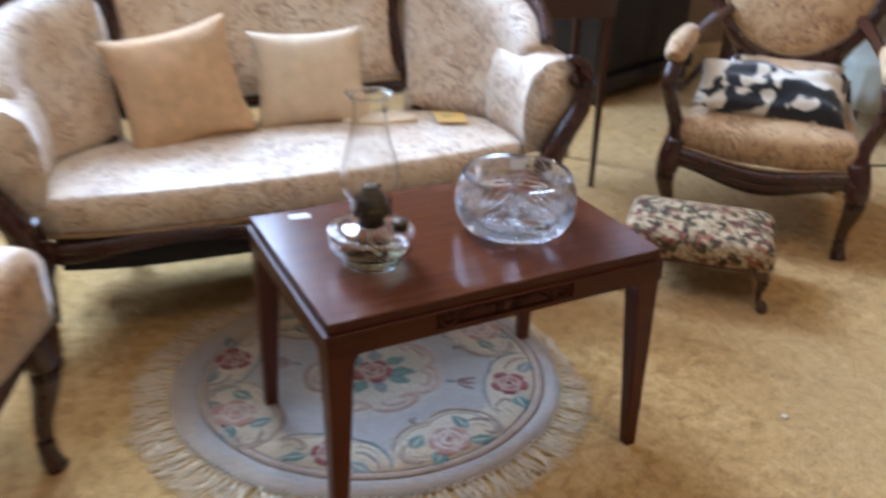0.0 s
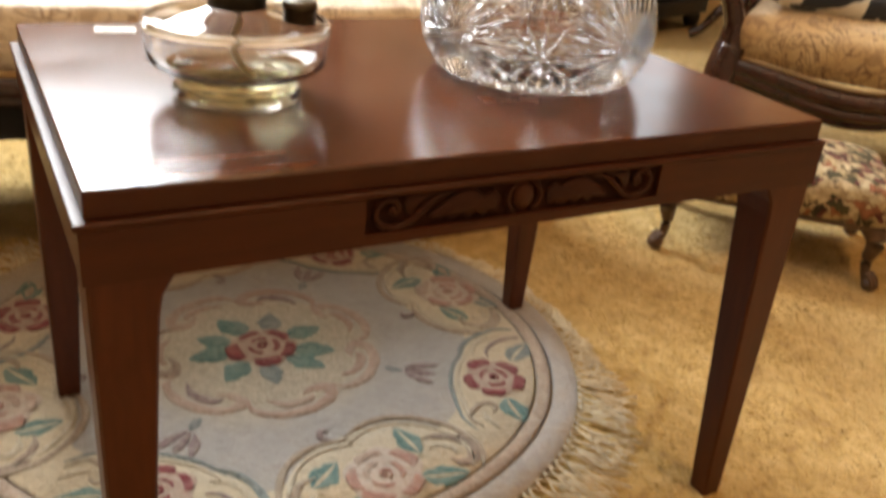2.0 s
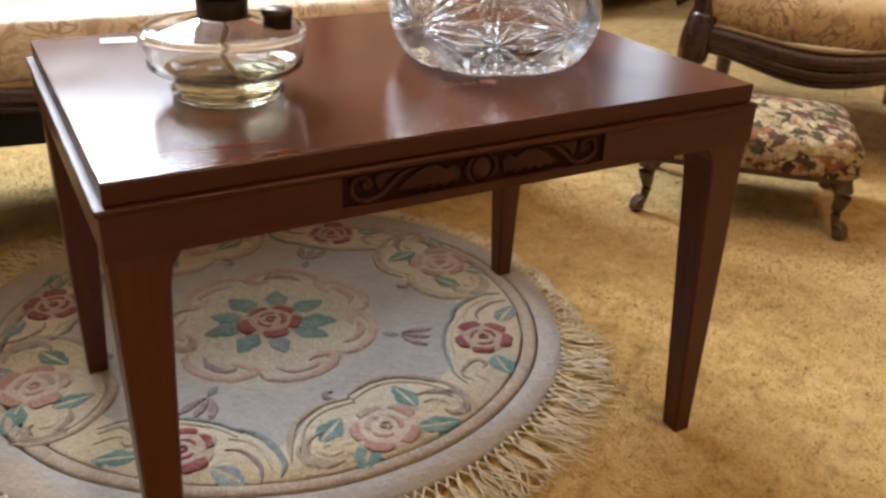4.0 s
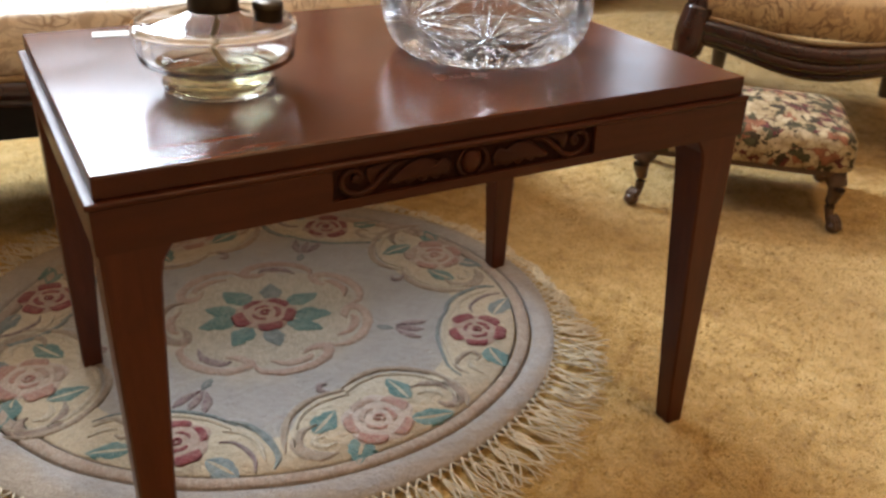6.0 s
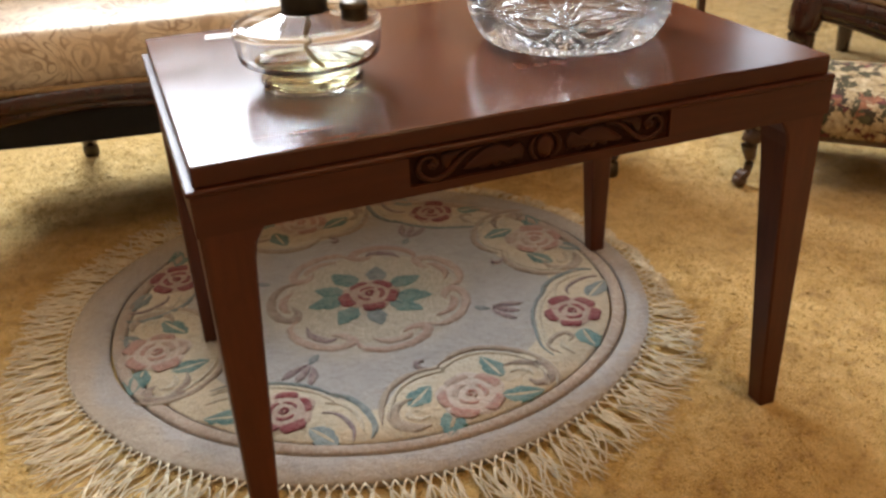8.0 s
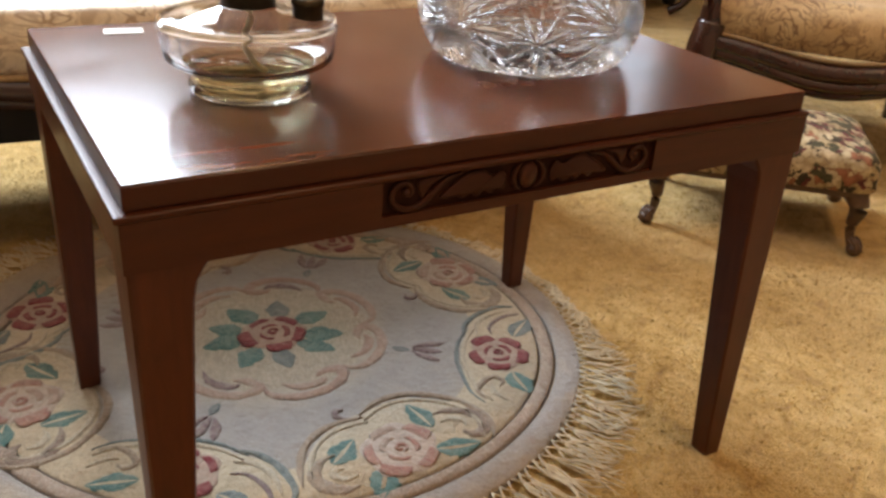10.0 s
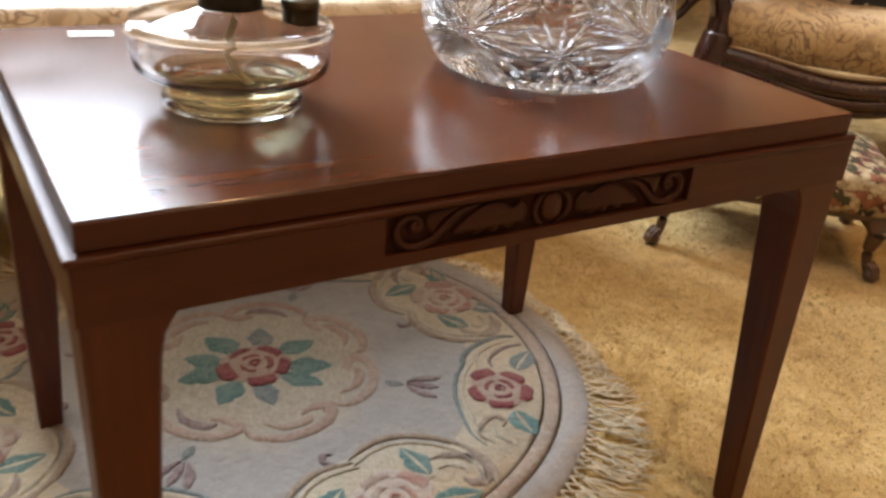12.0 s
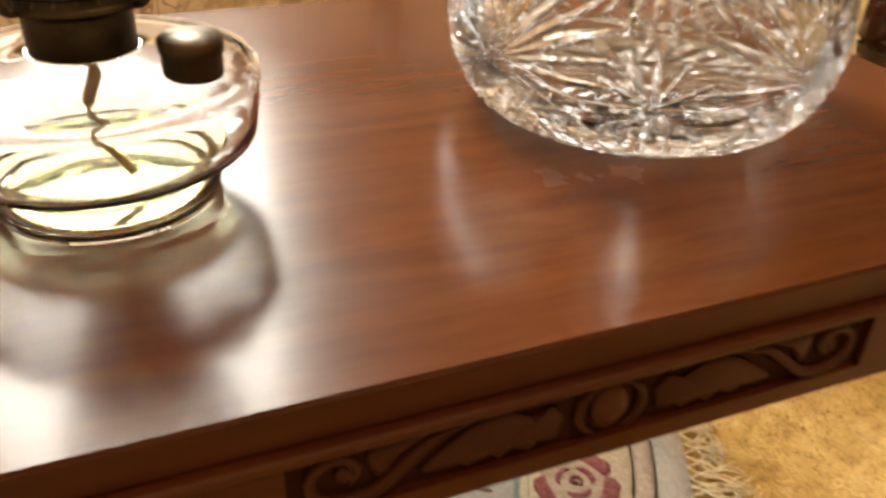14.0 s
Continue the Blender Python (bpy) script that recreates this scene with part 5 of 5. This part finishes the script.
for g, (deg, r, red) in enumerate(GARLAND):
    rose(*spot(deg, r), turned(deg) + 15 + 20 * (g % 3), red, 0.98 if red else 1.14)
    if red:
        petal_leaf(deg, r, -0.076, 0.030, 165, 1.05, True)
        petal_leaf(deg, r, 0.068, 0.030, 20, 0.98)
        # double slate sweep on one side, a sand curl on the other
        stroke("scroll", deg, r, [(-0.040, -0.050), (-0.068, -0.050), (-0.100, -0.034), (-0.128, -0.004), (-0.132, 0.020)], [0.001, 0.0040, 0.0052, 0.0048, 0.001], RUG_SLATE)
        stroke("scroll", deg, r, [(-0.050, -0.010), (-0.066, -0.014), (-0.086, -0.006), (-0.104, 0.010), (-0.112, 0.030)], [0.001, 0.0030, 0.0040, 0.0036, 0.001], RUG_MAUVE)
        stroke("scroll", deg, r, [(-0.046, -0.030), (-0.074, -0.032), (-0.100, -0.016), (-0.118, 0.010)], [0.001, 0.0042, 0.0046, 0.001], RUG_CREAM)
        stroke("scroll", deg, r, [(0.108, -0.014), (0.092, -0.024), (0.072, -0.018), (0.058, -0.004), (0.066, 0.008), (0.078, 0.004)], [0.001, 0.0042, 0.0052, 0.0046, 0.0036, 0.001], RUG_SAND)
        stroke("scroll", deg, r, [(0.108, 0.016), (0.094, -0.002), (0.080, -0.006)], [0.001, 0.0044, 0.001], RUG_CREAM)
        edge = [(-0.056, -0.036), (-0.030, -0.046), (-0.002, -0.049), (0.030, -0.046), (0.060, -0.036), (0.092, -0.024), (0.112, -0.004)]
        stroke("garland_edge", deg, r, edge, [0.001, 0.0036, 0.0044, 0.0044, 0.0042, 0.0036, 0.001], RUG_CREAM)
        stroke("garland_edge", deg, r, [(x * 1.05, y - 0.009) for x, y in edge], [0.001, 0.0026, 0.0030, 0.0030, 0.0028, 0.0026, 0.001], RUG_SLATE, 0.0026)
    else:
        petal_leaf(deg, r, 0.056, -0.034, 205, 1.0)
        petal_leaf(deg, r, -0.058, -0.038, 268, 1.0)
        petal_leaf(deg, r, -0.060, 0.038, 150, 1.05)
        petal_leaf(deg, r, 0.050, 0.034, 40, 0.95, g % 4 == 1)
        stroke("scroll", deg, r, [(-0.072, -0.030), (-0.092, -0.026), (-0.112, -0.010), (-0.118, 0.012), (-0.106, 0.030), (-0.090, 0.028), (-0.084, 0.016)], [0.001, 0.0058, 0.0085, 0.0100, 0.0095, 0.0070, 0.002], RUG_TAN)
        stroke("scroll", deg, r, [(0.070, -0.034), (0.090, -0.034), (0.108, -0.018), (0.108, 0.002), (0.094, 0.020), (0.074, 0.026)], [0.001, 0.0062, 0.0095, 0.0108, 0.0090, 0.001], RUG_SAND)
        stroke("scroll", deg, r, [(0.074, -0.008), (0.084, -0.012), (0.090, -0.004), (0.082, 0.008), (0.066, 0.010)], [0.001, 0.0048, 0.0052, 0.0046, 0.001], RUG_CREAM)
        stroke("scroll", deg, r, [(-0.070, -0.012), (-0.084, -0.012), (-0.096, 0.000), (-0.094, 0.012)], [0.001, 0.0050, 0.0052, 0.001], RUG_CREAM)
        for arch in ([(0.006, -0.080), (-0.030, -0.092), (-0.066, -0.086), (-0.100, -0.060), (-0.122, -0.024), (-0.124, 0.020), (-0.108, 0.048)], [(0.004, -0.074), (0.030, -0.082), (0.060, -0.082), (0.090, -0.068), (0.112, -0.042), (0.128, -0.008)]):
            n = len(arch)
            stroke("garland_edge", deg, r, arch, [0.001] + [0.0054] * (n - 2) + [0.001], RUG_SAND)
            stroke("garland_edge", deg, r, [(x * 0.90, y * 0.86) for x, y in arch], [0.001] + [0.0040] * (n - 2) + [0.001], RUG_CREAM)
        stroke("bud", deg, r, [(0.022, -0.082), (0.030, -0.094), (0.024, -0.104), (0.016, -0.100)], [0.001, 0.0046, 0.0042, 0.001], RUG_MAUVE)
# sprigs in the field: a mauve bud with a green stub
for deg in (-36, 54, 146, 228):
    stub = share("sprig", LEAF_S, rug, pose(*spot(deg, 0.172, 0.002), TOP - 0.0006, 0, 0, turned(deg) + 80) @ Matrix.Diagonal((0.50, 0.42, 1.3, 1)))
    for x, dx in ((0.0, 0.0), (0.013, 0.014), (-0.013, -0.014)):
        o = part("sprig", ribbon([spot(deg, 0.200, x * 0.3, 0.0), spot(deg, 0.200, x, 0.014), spot(deg, 0.200, x + dx * 0.4, 0.030), spot(deg, 0.200, x * 0.6 + dx, 0.042)], [0.001, 0.0062, 0.0066, 0.001], 0, 0.0026), RUG_MAUVE, rug)
        o.matrix_basis = pose(0, 0, TOP - 0.0002)

# knotted cotton fringe
fr = bmesh.new()
frnd = random.Random(11)
NT = 176
for i in range(NT):
    a = 2 * math.pi * (i + frnd.uniform(-0.2, 0.2)) / NT
    room = (math.degrees(a) - SKEW + 180) % 360 - 180  # direction in the room
    tangled = max(0.0, 1 - abs(room + 8) / 26)  # the stretch beside the table's leg is bunched up
    nx, ny = math.cos(a) / RUG_A, math.sin(a) / RUG_B
    ln = math.hypot(nx, ny)
    d = Vector((nx / ln, ny / ln, 0))
    q = Vector((-d.y, d.x, 0))
    base = Vector(ell(0.997, a))
    drift = 0.9 * noise.noise((math.cos(a) * 9, math.sin(a) * 9, 7)) + tangled * frnd.uniform(-0.9, 0.9)
    k0 = 0.014 + frnd.uniform(-0.002, 0.003)
    knot = base + d * k0 + q * drift * 0.006 + Vector((0, 0, 0.007))
    for s in (-1, 1):  # net of crossed threads
        sweep([base + q * s * 0.0075 + Vector((0, 0, 0.008)), knot], 0.0015, 4, 1, bm=fr)
    ellipsoid(knot, 0.0032, 0.0032, 0.0028, 6, fr)
    L = 0.056 + 0.026 * max(0, -math.sin(radians(room))) + 0.026 * max(0, -math.cos(radians(room))) ** 2 + frnd.uniform(-0.012, 0.014) - 0.036 * max(0.0, math.cos(radians(room - 30))) ** 2
    L *= 1 - 0.35 * tangled
    for s in range(5):
        b0 = (s - 2) * 0.22 + drift + frnd.uniform(-0.22, 0.22)
        wob = frnd.uniform(-0.012, 0.012)
        back = tangled * frnd.uniform(0.2, 1.1)  # threads that double back on themselves
        lift = 0.006 * tangled * frnd.random()
        pts = [knot]
        for k in range(1, 6):
            u = k / 5
            run = L * (u - back * max(0.0, u - 0.45) ** 1.3 * 1.8)
            pts.append(knot + d * run * (1 - 0.25 * abs(b0) * u) + q * (b0 * L * u * u * 0.6 + wob * math.sin(u * 4 + s) + back * 0.016 * math.sin(u * 5 + s * 1.3)) + Vector((0, 0, 0.0025 + 0.005 * frnd.random() + lift * math.sin(math.pi * u) - 0.0065)))
        sweep(pts, [0.0014, 0.0014, 0.0013, 0.0012, 0.0011, 0.0007], 4, 2, bm=fr)
fo = part("fringe", fr, FRINGE, rug, "knotted cream cotton fringe")
fo["kind"] = "stuff"

# ---- carpet pile: short leaning tufts over the stretch of floor near the table ----
prng = np.random.default_rng(5)
NP = 230000
px = prng.uniform(-1.3, 2.4, NP)
py = prng.uniform(-0.9, 1.9, NP)
inside = ((px - 0.246) / (RUG_A * 0.97)) ** 2 + ((py - 0.457) / (RUG_B * 1.0)) ** 2 < 1
px, py = px[~inside], py[~inside]
n = len(px)
ang = prng.uniform(0, 2 * np.pi, n)
lean = prng.uniform(0.002, 0.006, n)
hgt = prng.uniform(0.0014, 0.0044, n)
wid = prng.uniform(0.0010, 0.0022, n)
la = prng.uniform(0, 2 * np.pi, n)
verts = np.empty((n, 3, 3))
verts[:, 0] = np.stack([px + wid * np.cos(ang), py + wid * np.sin(ang), np.full(n, -0.0005)], 1)
verts[:, 1] = np.stack([px - wid * np.cos(ang), py - wid * np.sin(ang), np.full(n, -0.0005)], 1)
verts[:, 2] = np.stack([px + lean * np.cos(la), py + lean * np.sin(la), hgt], 1)
me = bpy.data.meshes.new("carpet_pile")
me.vertices.add(3 * n)
me.vertices.foreach_set("co", verts.ravel())
me.loops.add(3 * n)
me.loops.foreach_set("vertex_index", np.arange(3 * n, dtype=np.int32))
me.polygons.add(n)
me.polygons.foreach_set("loop_start", np.arange(0, 3 * n, 3, dtype=np.int32))
me.update(calc_edges=True)
me.materials.append(CARPET)
pile_ob = new("carpet_pile", me)
pile_ob.parent = floor
pile_ob["kind"] = "stuff"
